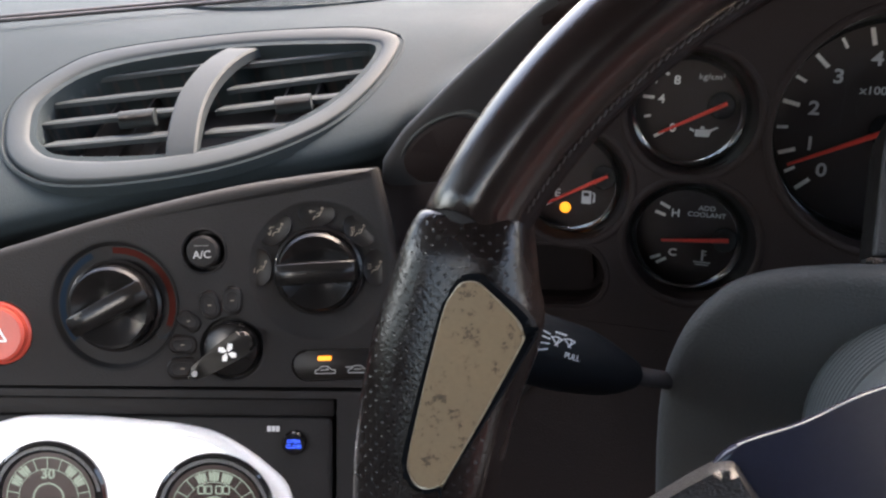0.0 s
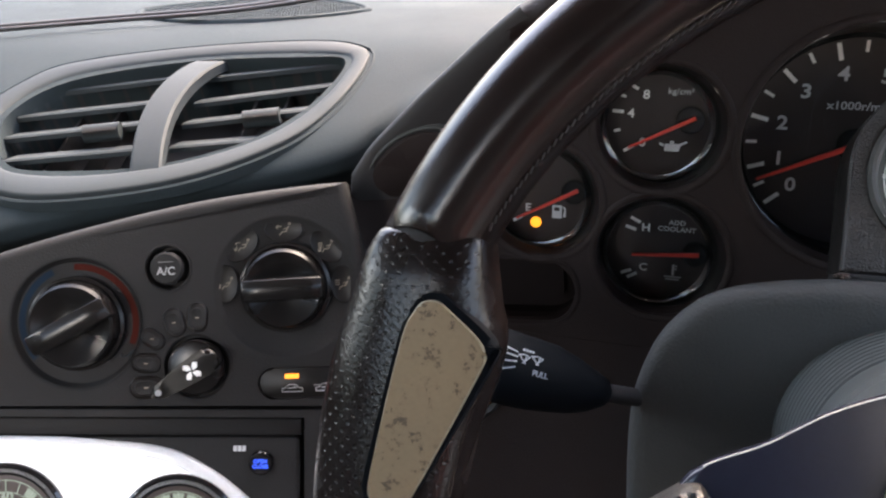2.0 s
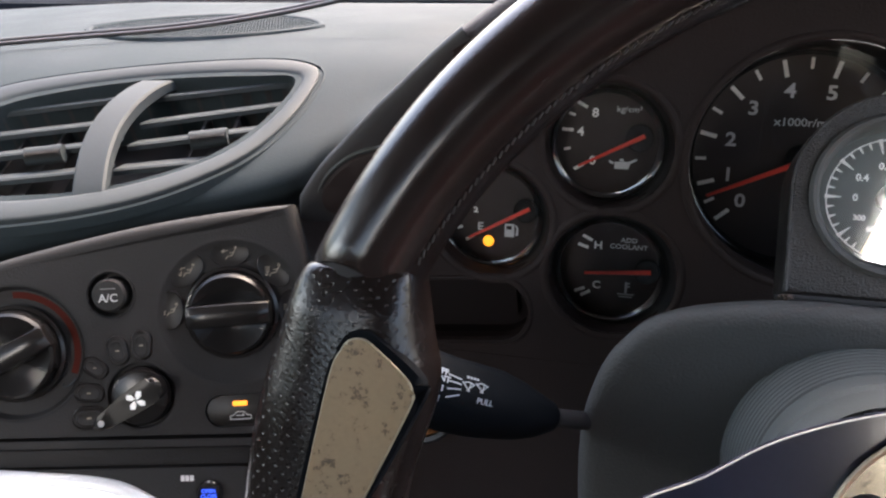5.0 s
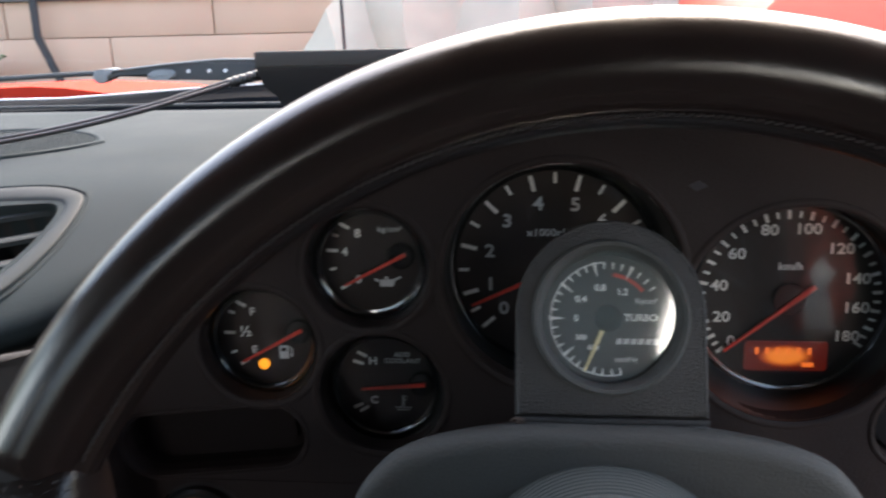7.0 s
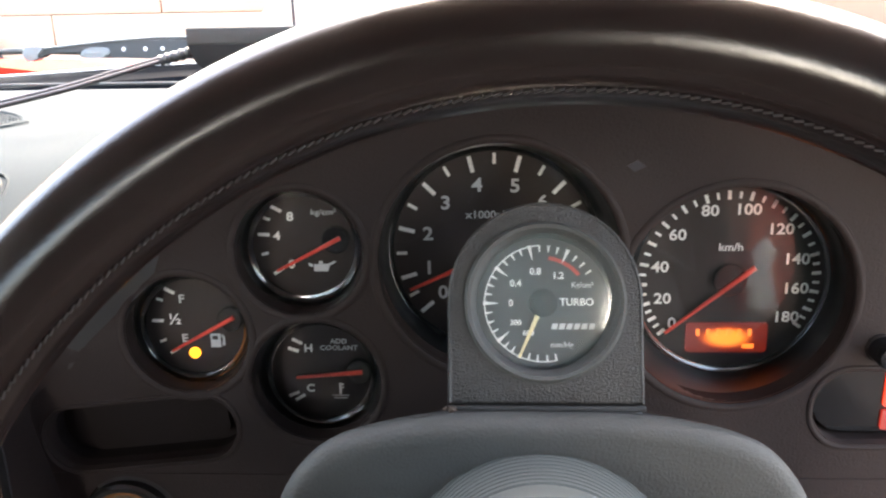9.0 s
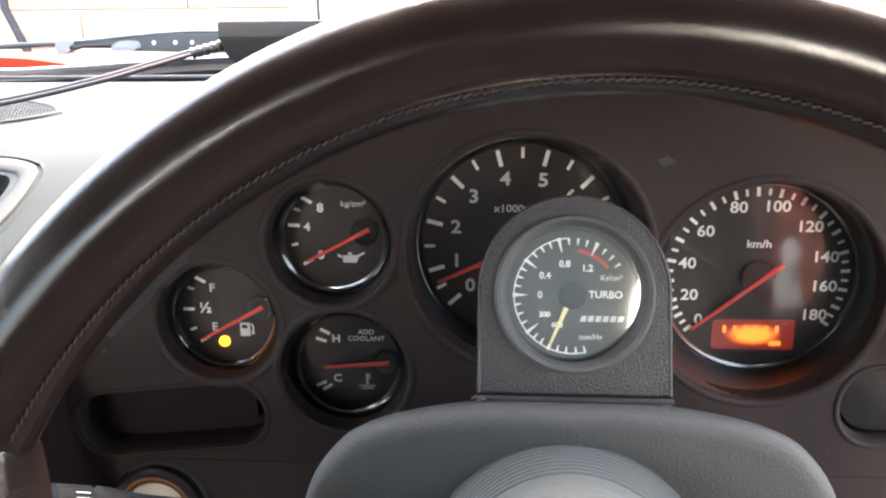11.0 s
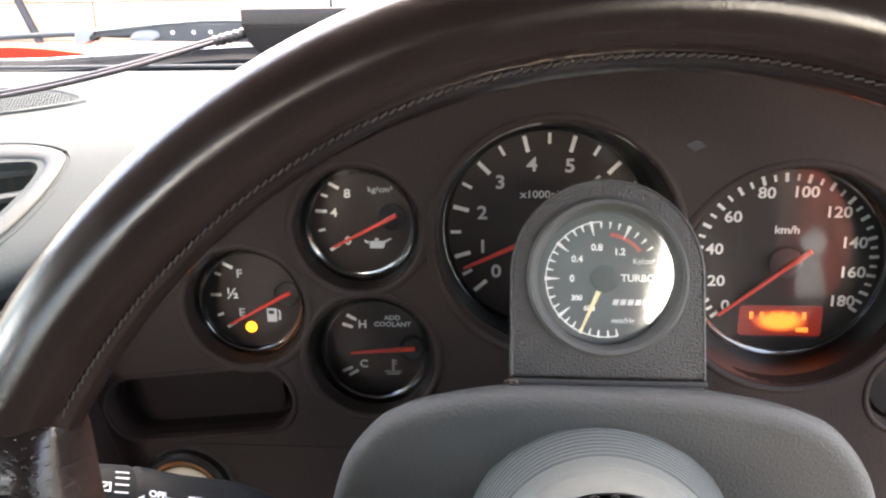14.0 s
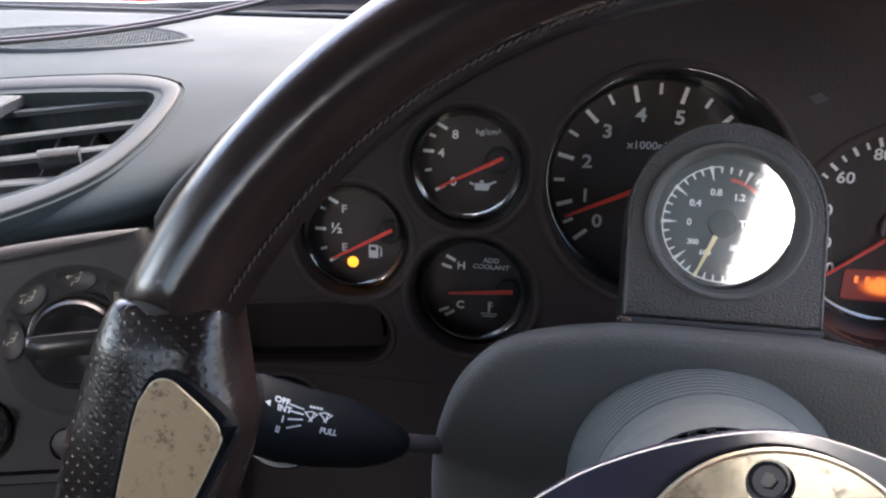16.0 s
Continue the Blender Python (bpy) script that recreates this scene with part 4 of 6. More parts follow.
# tachometer
g = gauge("tachometer", "tach", "large tachometer, red needle just under one")
angles = {0: -131, 1: -107, 2: -76, 3: -45.5, 4: -14.8, 5: 14.8, 6: 45, 7: 75, 8: 105, 9: 135}
BIG, MID = tick_mesh(0.0085, 0.0021, INK), tick_mesh(0.0055, 0.0016, INK)
REDTICK = tick_mesh(0.0085, 0.0021, REDINK)
for n, a in angles.items():
    r0 = 0.0470
    part("tick", REDTICK if n > 7 else BIG, INK, g, m=flat(*polar(r0, a), 0, -a))
    if n < 9:
        h = (a + angles[n + 1]) / 2
        part("tick", MID, INK, g, m=flat(*polar(r0 + 0.0015, h), 0, -h))
    write(g, str(n), *polar(0.0356, {0: -130.5, 1: -105.6, 2: -75.6, 3: -44.8, 4: -14.2, 5: 17.5, 6: 44.5}.get(n, a)), 0.0098, INKGREY, 0.00022)
write(g, "x1000r/min", 0.0, 0.0190, 0.0056, INKGREY, 0.0001, name="lettering")
disc(g, "pivot_cap", 0.0, 0.0, 0.0080, 0.0, 0.0042, GLOSS)
needle(g, 0.0, 0.0, *polar(0.0485, -114.5), 0.0030, 0.0014, NEEDLE, 0)

# speedometer
g = gauge("speedometer", "speed", "large speedometer, red needle at zero, lit odometer")
BIGS, MIDS = tick_mesh(0.0046, 0.0017, INK), tick_mesh(0.0034, 0.0013, INK)
KMH = (-131, -108, -80, -49.5, -18, 11.5, 43, 73, 99, 124.5)
KMR = (0.0373, 0.0354, 0.0362, 0.0361, 0.0379, 0.0374, 0.0359, 0.0353, 0.0348, 0.0373)
for k in range(37):
    v = k * 5
    a = float(np.interp(v, range(0, 181, 20), KMH))
    part("tick", MIDS if k % 2 else BIGS, INK, g, m=flat(*polar(0.0445, a), 0, -a))
    if v % 20 == 0:
        write(g, str(v), *polar(KMR[v // 20], a), 0.0081, INK, 0.00013)
write(g, "km/h", 0.0, 0.0169, 0.0056, INK, 0.0001, name="lettering")
disc(g, "pivot_cap", 0.0, 0.0, 0.0085, 0.0, 0.0042, GLOSS)
needle(g, 0.0117, 0.0073, -0.0327, -0.0283, 0.0026, 0.0014, NEEDLE, 0)
odo = part("odometer", prism(rounded(0.0424, 0.0164, 0.0016, 4), 0.0002, 0.0010), LCD, g, "lit orange odometer window", m=flat(0.0005, -0.0322))
for k in range(6):
    part("digit_bar", box(-0.0009, 0.0009, -0.0019, 0.0019, 0.0, 0.0003), LCDINK, odo, m=flat(-0.0150 + 0.0054 * k, 0.0030, 0.0012))
part("unit_bar", box(-0.003, 0.003, -0.0012, 0.0012, 0.0, 0.0003), LCDINK, odo, m=flat(0.0115, -0.0046, 0.0012))

# right-hand slot: warning lamp and trip knob
warn = thing("warning_lamps", "red lit warning lamps in a black slot", "lamp")
part("lens_plate", upright(rounded(0.119, 0.0345, 0.0160, 6, 0.1965, 0.7245), FACE + 0.0085, FACE + 0.014), GLOSS, warn)
part("red_lamp", upright(rounded(0.034, 0.0195, 0.001, 2, 0.1870, 0.7315), FACE + 0.0070, FACE + 0.0095), WARN, warn, "lit red warning lamp")
part("lamp_symbol", upright(rounded(0.018, 0.004, 0.001, 2, 0.188, 0.7290), FACE + 0.0064, FACE + 0.0075), WARNDIM, warn)
part("lamp_symbol", upright(rounded(0.015, 0.005, 0.002, 3, 0.188, 0.7352), FACE + 0.0064, FACE + 0.0075), WARNDIM, warn)
part("lower_lamp", upright(rounded(0.034, 0.0105, 0.001, 2, 0.1870, 0.7145), FACE + 0.0070, FACE + 0.0095), WARNDIM, warn, "dimly lit red lamp")
knob = thing("trip_knob", "small black trip reset knob", "knob", m=tilted(0.1612, FACE, 0.7560, 0, 0))
part("cap", lathe([(0.0062, 0.0), (0.0062, 0.010), (0.0052, 0.0125), (0.0, 0.013)], 32), GLOSS, knob)
part("collar", lathe([(0.0070, 0.0), (0.0070, 0.001), (0.0063, 0.0016), (0.0063, 0.0)], 32, True), METER, knob)

# ---------------------------------------------------------------- boost gauge on its pod
BASE = tilted(0.0, 0.121, 0.7752, 0, 24.2)
pod = thing("boost_gauge_pod", "black leatherette pod holding a round boost gauge", "gauge pod", m=BASE)
arch = [(-0.0360, 0.0), (0.0354, 0.0), (0.0356, 0.0384)] + [(-0.0002 + 0.0358 * math.cos(a), 0.0384 + 0.0362 * math.sin(a)) for a in np.linspace(0, math.pi, 33)[1:-1]] + [(-0.0360, 0.0384)]
part("housing", carved(prism(arch, -0.030, 0.0, 0.0016, 3), [prism(circle(0.0292, 56, -0.0003, 0.0376), -0.035, 0.01)]), LEATHERETTE, pod, angle=30)
edge_loop = [(x * 0.975 - 0.00001, 0.0008 + y * 0.982, -0.0004) for x, y in arch[2:]]
part("seam_edge", tube([(arch[1][0] * 0.975, 0.001, -0.0004)] + edge_loop + [(arch[0][0] * 0.975, 0.001, -0.0004)], 0.0007, 8, True), LEATHERETTE, pod, "rounded edge of the leatherette")
part("foot", box(-0.036, 0.0356, -0.0022, 0.0, -0.028, 0.0012, 0.0006), DARK, pod)
for x in (-0.034, 0.022):
    part("tab", box(x, x + 0.012, -0.0032, -0.0020, -0.004, 0.0030, 0.0003), RUBBER, pod)
glue = bmesh.new()
rng = random.Random(11)
for k in range(9):
    bmesh.ops.create_icosphere(glue, subdivisions=1, radius=0.0007 + 0.0006 * rng.random(), matrix=Matrix.Translation((-0.0372 + 0.004 * rng.random(), -0.0008 - 0.0012 * rng.random(), 0.0004 + 0.0016 * rng.random())))
part("glue", glue, GLUE, pod, "brown dried glue at the foot")
DIALC = Matrix.Translation((-0.0003, 0.0376, 0.0))
part("bezel", lathe([(0.0292, -0.012), (0.0296, 0.002), (0.0285, 0.0036), (0.0272, 0.0030), (0.0255, -0.0030), (0.0250, -0.0075), (0.0250, -0.012)], 64, True), SHROUD, pod, "satin black bezel", m=DIALC)
dial = part("dial", lathe([(0.0262, -0.016), (0.0262, -0.0105), (0.0, -0.0105)], 64), BOOSTDIAL, pod, "black boost dial", m=DIALC)
D0 = -0.0105


def on_dial(name, bm, material, x, y, turn=0, up=0.0003):
    return part(name, bm, material, dial, m=flat(x, y, D0 + up, turn))


def arc_strip(r0, r1, a0, a1, n=48):
    bm = bmesh.new()
    rows = [[bm.verts.new((*polar(r, a0 + (a1 - a0) * k / n), h)) for r, h in ((r0, 0), (r0, 0.0003), (r1, 0.0003), (r1, 0))] for k in range(n + 1)]
    for a, b in zip(rows, rows[1:]):
        for k in range(4):
            bm.faces.new((a[k], a[(k + 1) % 4], b[(k + 1) % 4], b[k]))
    return bm


on_dial("scale_arc", arc_strip(0.0218, 0.0223, -194, -4), INK, 0, 0)
wedge = mesh_of(prism([(-0.0008, 0.0029), (0.0008, 0.0029), (0.0001, -0.0029), (-0.0001, -0.0029)], 0, 0.0003), INK)
small = mesh_of(prism([(-0.0005, 0.0013), (0.0005, 0.0013), (0.0002, -0.0013), (-0.0002, -0.0013)], 0, 0.0003), INK)
for a in (-156, -130, -90, -52.5, -13, 26):
    on_dial("tick", wedge, INK, *polar(0.0197, a), -a)
for a in (-193, -184, -174, -165, -147, -138.5, -120, -110, -100, -80.5, -71, -62, -42.5, -32.5, -23, -3, 6.5, 16, 36, 46, 56):
    on_dial("tick", small, INK, *polar(0.0208, a), -a)
on_dial("red_band", arc_strip(0.0166, 0.0180, 8, 52, 16), REDINK, 0, 0)
for text, x, y in (("300", -0.0103, -0.0074), ("600", -0.0056, -0.0113), ("0", -0.0121, 0.0), ("0.4", -0.0102, 0.0075), ("0.8", -0.0027, 0.0120), ("1.2", 0.0059, 0.0104)):
    on_dial("numeral", lettering(text, 0.0036 if len(text) < 3 or "." in text else 0.0028, 0.0001), INK, x, y)
on_dial("lettering", lettering("TURBO", 0.0039, 0.00008), INK, 0.0128, 0.0003)
on_dial("lettering", lettering("Kg/cm²", 0.0029, 0.00005), INKGREY, 0.0150, 0.0068)
on_dial("lettering", lettering("mm/Hg", 0.0029, 0.00005), INKGREY, 0.0070, -0.0158)
on_dial("maker_mark", joined(*[prism([(x, -0.0011), (x + 0.0021, -0.0011), (x + 0.0027, 0.0011), (x + 0.0006, 0.0011)], 0, 0.0003) for x in (-0.0015, 0.0013, 0.0041, 0.0069, 0.0097, 0.0125)]), INKGREY, 0.0045, -0.0088)
part("needle", prism([(-0.0011, -0.0024), (0.0011, -0.0024), (0.0004, 0.0215), (-0.0004, 0.0215)], 0.0012, 0.0020), NEEDLEY, dial, "straw-coloured pointer", m=flat(*polar(0.0008, -156), D0, 156))
part("hub_cap", lathe([(0.0053, 0.0004), (0.0053, 0.0028), (0.0046, 0.0033), (0.0, 0.0034)], 32), PANEL, dial, m=flat(0, 0, D0))
lens = part("lens", lathe([(0.0252, -0.00525), (0.014, -0.00521), (0.0, -0.0052)], 48), DOUBLE, pod, "clear glass", m=DIALC @ Matrix.Rotation(radians(9.5), 4, "X"))
lens.visible_shadow = False

# ---------------------------------------------------------------- steering column
column = thing("steering_column", "grey plastic column shroud with a ribbed collar", "steering column")
half = [(0.0, 0.7748), (0.036, 0.7742), (0.0704, 0.7672), (0.087, 0.7555), (0.0985, 0.735), (0.104, 0.70), (0.100, 0.62)]
shroud_outline = smooth_line([(-x - 0.002, 0, z) for x, z in half[::-1]] + [(x - 0.002, 0, z) for x, z in half[1:]], 5)
rows = []
for y, k in ((0.225, 0.26), (0.18, 0.54), (0.15, 0.76), (0.13, 0.92), (0.120, 0.98), (0.1155, 1.0), (0.1125, 0.998), (0.1100, 0.985), (0.1085, 0.960), (0.1078, 0.92), (0.1076, 0.5), (0.1075, 0.1)):
    rows.append([(p.x * k, y, 0.70 + (p.z - 0.70) * k) for p in shroud_outline])
part("shroud", loft(rows), SHROUD, column, angle=60)
AXIS = tilted(-0.003, 0.087, 0.7205, 0, 18.7)
grooves = [(0.0490, -0.045), (0.0492, -0.013)]
for k in range(11):
    r, h = 0.0492 - 0.00070 * k, -0.012 + 0.0022 * k
    grooves += [(r, h), (r - 0.0003, h + 0.0012), (r - 0.0012, h + 0.0015), (r - 0.0011, h + 0.0020)]
grooves += [(0.0410, 0.0135), (0.0404, 0.0165), (0.0401, 0.0225), (0.0388, 0.0242), (0.0376, 0.0300), (0.0366, 0.0325), (0.0352, 0.0340), (0.0345, 0.0335), (0.0340, 0.028)]
part("collar", lathe(grooves, 72), COLLAR, column, "ribbed grey collar", m=AXIS, angle=25)
part("collar_gap", lathe([(0.0342, 0.027), (0.0342, 0.029), (0.02, 0.030)], 48), DARK, column, m=AXIS)
tooth = mesh_of(box(-0.0014, 0.0014, -0.002, 0.002, 0, 0.010, 0.0005), GLOSS)
for k in range(36):
    part("tooth", tooth, GLOSS, column, m=AXIS @ flat(*polar(0.0328, k * 10), 0.027, -k * 10))

stalk = thing("wiper_stalk", "black wiper stalk with white printed symbols", "stalk")
stalk_line = [(-0.1725, 0.0595, 0.7585), (-0.1715, 0.060, 0.758), (-0.1635, 0.0665, 0.7525), (-0.1628, 0.067, 0.752), (-0.1618, 0.0675, 0.7515), (-0.1505, 0.075, 0.7435), (-0.1420, 0.0815, 0.7382), (-0.1350, 0.087, 0.7342), (-0.1280, 0.0925, 0.7293), (-0.1220, 0.097, 0.7257), (-0.1165, 0.1015, 0.7229), (-0.1150, 0.1027, 0.7221)]
STALK_R = [0.0100, 0.0128, 0.0134, 0.0125, 0.0137, 0.0138, 0.0136, 0.0129, 0.0112, 0.0088, 0.0060, 0.0042]
part("grip", tube(stalk_line, STALK_R, 40), STALK, stalk)
part("rod", tube([(-0.1155, 0.1022, 0.7223), (-0.085, 0.125, 0.7085)], 0.0036, 16), DARK, stalk)


stalk_x = [p[0] for p in stalk_line]


def on_stalk(bm, s, up, name="lettering"):
    """Wraps print round the side of the stalk that faces the driver."""
    ax = Vector((0.8, 0.45, -0.4)).normalized()
    mid = Vector([float(np.interp(s, stalk_x, [p[k] for p in stalk_line])) for k in range(3)])
    to = (Vector((-0.05, -0.17, 0.91)) - mid).normalized()
    zz = (to - ax * to.dot(ax)).normalized()
    yy = zz.cross(ax)
    for v in bm.verts:
        x = s + v.co.x * ax.x
        c = Vector([float(np.interp(x, stalk_x, [p[k] for p in stalk_line])) for k in range(3)])
        r = float(np.interp(x, stalk_x, STALK_R)) + 0.00016 + v.co.z
        a = (up + v.co.y) / 0.0136
        v.co = c + (zz * math.cos(a) + yy * math.sin(a)) * r
    part(name, bm, INKPRINT, stalk)


on_stalk(lettering("OFF", 0.0030, 0.00005), -0.1570, 0.0060)
on_stalk(lettering("INT", 0.0030, 0.00005), -0.1562, 0.0034)
on_stalk(lettering("I", 0.0030, 0.00005), -0.1562, 0.0000)
on_stalk(lettering("II", 0.0030, 0.00005), -0.1568, -0.0036)
on_stalk(lettering("PULL", 0.0028, 0.00004), -0.1432, -0.0006)
on_stalk(prism([(-0.0010, 0.0), (0.0008, 0.0011), (0.0008, -0.0011)], 0, 0.0002), -0.1608, 0.0040, "symbol")
on_stalk(joined(*[moved(box(-0.0027, 0.0024, -0.0002, 0.0002, 0, 0.0002), flat(0, y, 0, r)) for y, r in ((0.0032, -4), (0.0012, 2), (-0.0010, 14), (-0.0034, 26))]), -0.1528, 0.0022, "symbol")
fan_shape = joined(arc_strip(0.0028, 0.0031, -45, 45, 8), moved(box(-0.00015, 0.00015, 0, 0.0029, 0, 0.0003), flat(0, 0, 0, -20)), moved(box(-0.0021, 0.0021, 0, 0.0003, 0, 0.0003), flat(-0.0010, 0.0011, 0, -45)), moved(box(-0.0021, 0.0021, 0, 0.0003, 0, 0.0003), flat(0.0010, 0.0011, 0, 45)))
fan_mesh = fan_shape.copy()
on_stalk(fan_shape, -0.1488, 0.0020, "symbol")
on_stalk(fan_mesh, -0.1447, 0.0026, "symbol")
on_stalk(joined(*[box(-0.0022 + 0.0012 * k, -0.0014 + 0.0012 * k, -0.0004, 0.0004, 0, 0.0002) for k in range(4)]), -0.1475, 0.0068, "mark")
on_stalk(joined(box(-0.0019, 0.0019, 0.0012, 0.0016, 0, 0.0002), box(-0.0019, 0.0019, -0.0016, -0.0012, 0, 0.0002), box(-0.0019, -0.0015, -0.0012, 0.0012, 0, 0.0002), box(0.0015, 0.0019, -0.0012, 0.0012, 0, 0.0002), moved(box(-0.0012, 0.0012, -0.0002, 0.0002, 0, 0.0002), flat(0, 0, 0, 35))), -0.1694, 0.0068, "symbol")
for k in range(7):
    on_stalk(box(-0.0019, 0.0019, -0.0002, 0.0002, 0, 0.0002), -0.1655, 0.013 - k * 0.0026, "mark")

# ---------------------------------------------------------------- steering wheel
WHEEL = tilted(-0.0033, -0.0178, 0.7589, 0, 18.75)
wheel = thing("steering_wheel", "black leather three-spoke steering wheel with metal inserts", "steering wheel", m=WHEEL)
R, TUBE = 0.1600, 0.0138


def rim_arc(a0, a1, radius, n=96, seg=28, ends=0.0, skew=0.0):
    bm, rings = bmesh.new(), []
    for i in range(n + 1):
        a = a0 + (a1 - a0) * i / n
        e = min(i, n - i) / n * abs(a1 - a0)
        r = radius + ends * max(0, 1 - e / 9.0) ** 2
        if e < 0.01:
            r *= 0.95
        ring = []
        for t in np.linspace(0, 2 * math.pi, seg + 1)[:-1]:
            lean = skew * max(0, 1 - e / 14.0) ** 2 * (1 if i > n / 2 else -1) * (max(0.0, math.sin(t)) - 0.25 * max(0.0, math.cos(t)))
            x, y = polar(R + r * math.cos(t), a - lean)
            ring.append(bm.verts.new((x, y, r * 1.02 * math.sin(t))))
        rings.append(ring)
    for p, q in zip(rings, rings[1:]):
        for k in range(seg):
            bm.faces.new((p[k], p[(k + 1) % seg], q[(k + 1) % seg], q[k]))
    bm.faces.new(rings[0][::-1])
    bm.faces.new(rings[-1])
    return bm


part("upper_rim", rim_arc(-68.2, 68.2, TUBE, skew=3.0), LEATHER, wheel, "smooth polished black leather")
part("lower_rim", rim_arc(108, 252, TUBE + 0.0008), PERF, wheel, "perforated black leather")
part("seam_core", rim_arc(-72, -60, TUBE - 0.0012, 12), DARK, wheel)
part("seam_core", rim_arc(60, 72, TUBE - 0.0012, 12), DARK, wheel)
stitches = []
for k in range(150):
    a = -62 + 124 * k / 149
    x, y = polar(R - TUBE * 0.88, a)
    t = box(-0.0010, 0.0010, -0.00025, 0.00025, -0.0003, 0.00015, 0.0001, 1)
    stitches.append(moved(t, Matrix.Translation((x, y, TUBE * 0.52)) @ Matrix.Rotation(radians(-a + 18), 4, "Z") @ Matrix.Rotation(radians(-60), 4, "X")))
part("stitching", joined(*stitches), THREAD, wheel, kind="stuff")
GRIP = [(0.0672, -0.1578, -0.1348), (0.0664, -0.1606, -0.1322), (0.0625, -0.1630, -0.1312), (0.0560, -0.1652, -0.1301), (0.0490, -0.1670, -0.1286), (0.0437, -0.1685, -0.1270), (0.0380, -0.1700, -0.1265), (0.0300, -0.1718, -0.1278),
        (0.0153, -0.1735, -0.1318), (-0.0050, -0.1738, -0.1350), (-0.0250, -0.1722, -0.1390), (-0.0450, -0.1690, -0.1400), (-0.0600, -0.1640, -0.1360)]


def grip_loft(s):
    """A leather grip: rounded sections between an outer and an inner edge."""
    rows = smooth_line(GRIP, 4)
    out = []
    for k, (y, xo, xi) in enumerate(rows):
        c, a = (xo + xi) / 2, (xi - xo) / 2
        b = 0.0147 * min(1.0, 0.84 + 0.05 * k) * min(1.0, a / 0.0175)
        ring = []
        for j in range(32):
            w = 2 * math.pi * j / 32
            cu, si = math.cos(w), math.sin(w)
            px, pz = (0.72, 0.42) if cu > 0 else (0.88, 0.62)
            ring.append((s * (c + a * math.copysign(abs(cu) ** px, cu)), y, b * math.copysign(abs(si) ** pz, si)))
        out.append(ring)
    return loft(out)


INSERT = [(-0.1452, 0.0475), (-0.1432, 0.0500), (-0.1400, 0.0505), (-0.1370, 0.0488), (-0.1292, 0.0428), (-0.1273, 0.0394), (-0.1282, 0.0345), (-0.1420, 0.0030), (-0.1450, -0.0018), (-0.1498, -0.0035), (-0.1530, -0.0005), (-0.1534, 0.0065), (-0.1480, 0.0400)]
for s in (1, -1):
    def mirror(pts, s=s):
        return [(x * s, y) for x, y in pts]
    part("grip", grip_loft(s), PERF, wheel, "perforated black leather grip")
    grow = [(-0.141 + (x + 0.141) * 1.18, 0.024 + (y - 0.024) * 1.075) for x, y in INSERT]
    part("insert_frame", prism(smooth_loop(mirror(grow), 5), 0.0115, 0.0158, 0.0020, 4), STALK, wheel, "raised black edge round the insert")
    part("insert", prism(smooth_loop(mirror(INSERT), 5), 0.0150, 0.0170, 0.0008, 2), BRASS, wheel, "tarnished brushed metal insert", angle=12)
    loop = smooth_loop(mirror(INSERT), 5)
    part("insert_edge", tube([(x, y, 0.01655) for x, y in loop + loop[:1]], 0.00036, 6, False), EDGEBRASS, wheel, "bright worn edge")
    spoke = [(-0.145, -0.040), (-0.125, -0.026), (-0.100, -0.0085), (-0.0905, -0.0004), (-0.084, 0.0052), (-0.0772, 0.0098), (-0.0725, 0.0070), (-0.060, -0.014), (-0.080, -0.036), (-0.150, -0.062)]
    part("spoke_cover", prism(smooth_loop(mirror(spoke), 5), -0.012, 0.000, 0.003, 3, True), LEATHERETTE, wheel, "leather spoke cover")
plate = [(-0.080, 0.0085), (-0.0600, 0.0225), (-0.0443, 0.0335), (-0.0230, 0.0425), (0.0, 0.0470), (0.0230, 0.0425), (0.0443, 0.0335), (0.0600, 0.0225), (0.080, 0.0085), (0.078, -0.018), (0.045, -0.045), (0.030, -0.14), (-0.030, -0.14), (-0.045, -0.045), (-0.078, -0.018)]
part("spoke_plate", prism(smooth_loop(plate, 5), -0.0125, -0.0085, 0.0012, 3), NAVY, wheel, "glossy blue-black spoke plate")
edge_pts = [(x, y, -0.0088) for x, y in smooth_loop(plate, 6)[2:47]]
# pale grey line painted as the glint on the plate's edge
part("plate_glint", tube(edge_pts, 0.00032, 8), INKMID, wheel, "bright edge of the plate, its glint painted pale")
hub = part("hub_plate", carved(prism(circle(0.0345, 64, 0.0, 0.0095), -0.0085, -0.0060, 0.0008, 2), [prism(circle(0.0055, 28, *[a + b for a, b in zip(polar(0.0265, k * 60 - 8), (0, 0.0095))]), -0.02, 0.02) for k in range(6)]), HUBMETAL, wheel, "worn polished metal hub plate", angle=30)
part("hub_edge", moved(lathe([(0.0345, -0.0074), (0.0347, -0.0062), (0.0342, -0.0056), (0.0334, -0.0058)], 72), flat(0.0, 0.0095)), EDGEBRASS, wheel, "bright rounded edge of the hub plate")
socket = mesh_of(lathe([(0.0055, -0.0015), (0.0055, -0.0062), (0.0, -0.0062)], 28), DARK)
bolt = mesh_of(carved(lathe([(0.0, -0.006), (0.0044, -0.006), (0.0044, -0.0028), (0.0037, -0.0021), (0.0, -0.0021)], 28), [prism(circle(0.0021, 6), -0.0048, 0.0)]), COWL)
for k in range(6):
    x, y = [a + b for a, b in zip(polar(0.0265, k * 60 - 8), (0, 0.0095))]
    part("socket", socket, DARK, hub, m=flat(x, y, -0.0055))
    part("bolt", bolt, COWL, hub, "socket-headed bolt", m=flat(x, y, -0.0055, 12 * k))
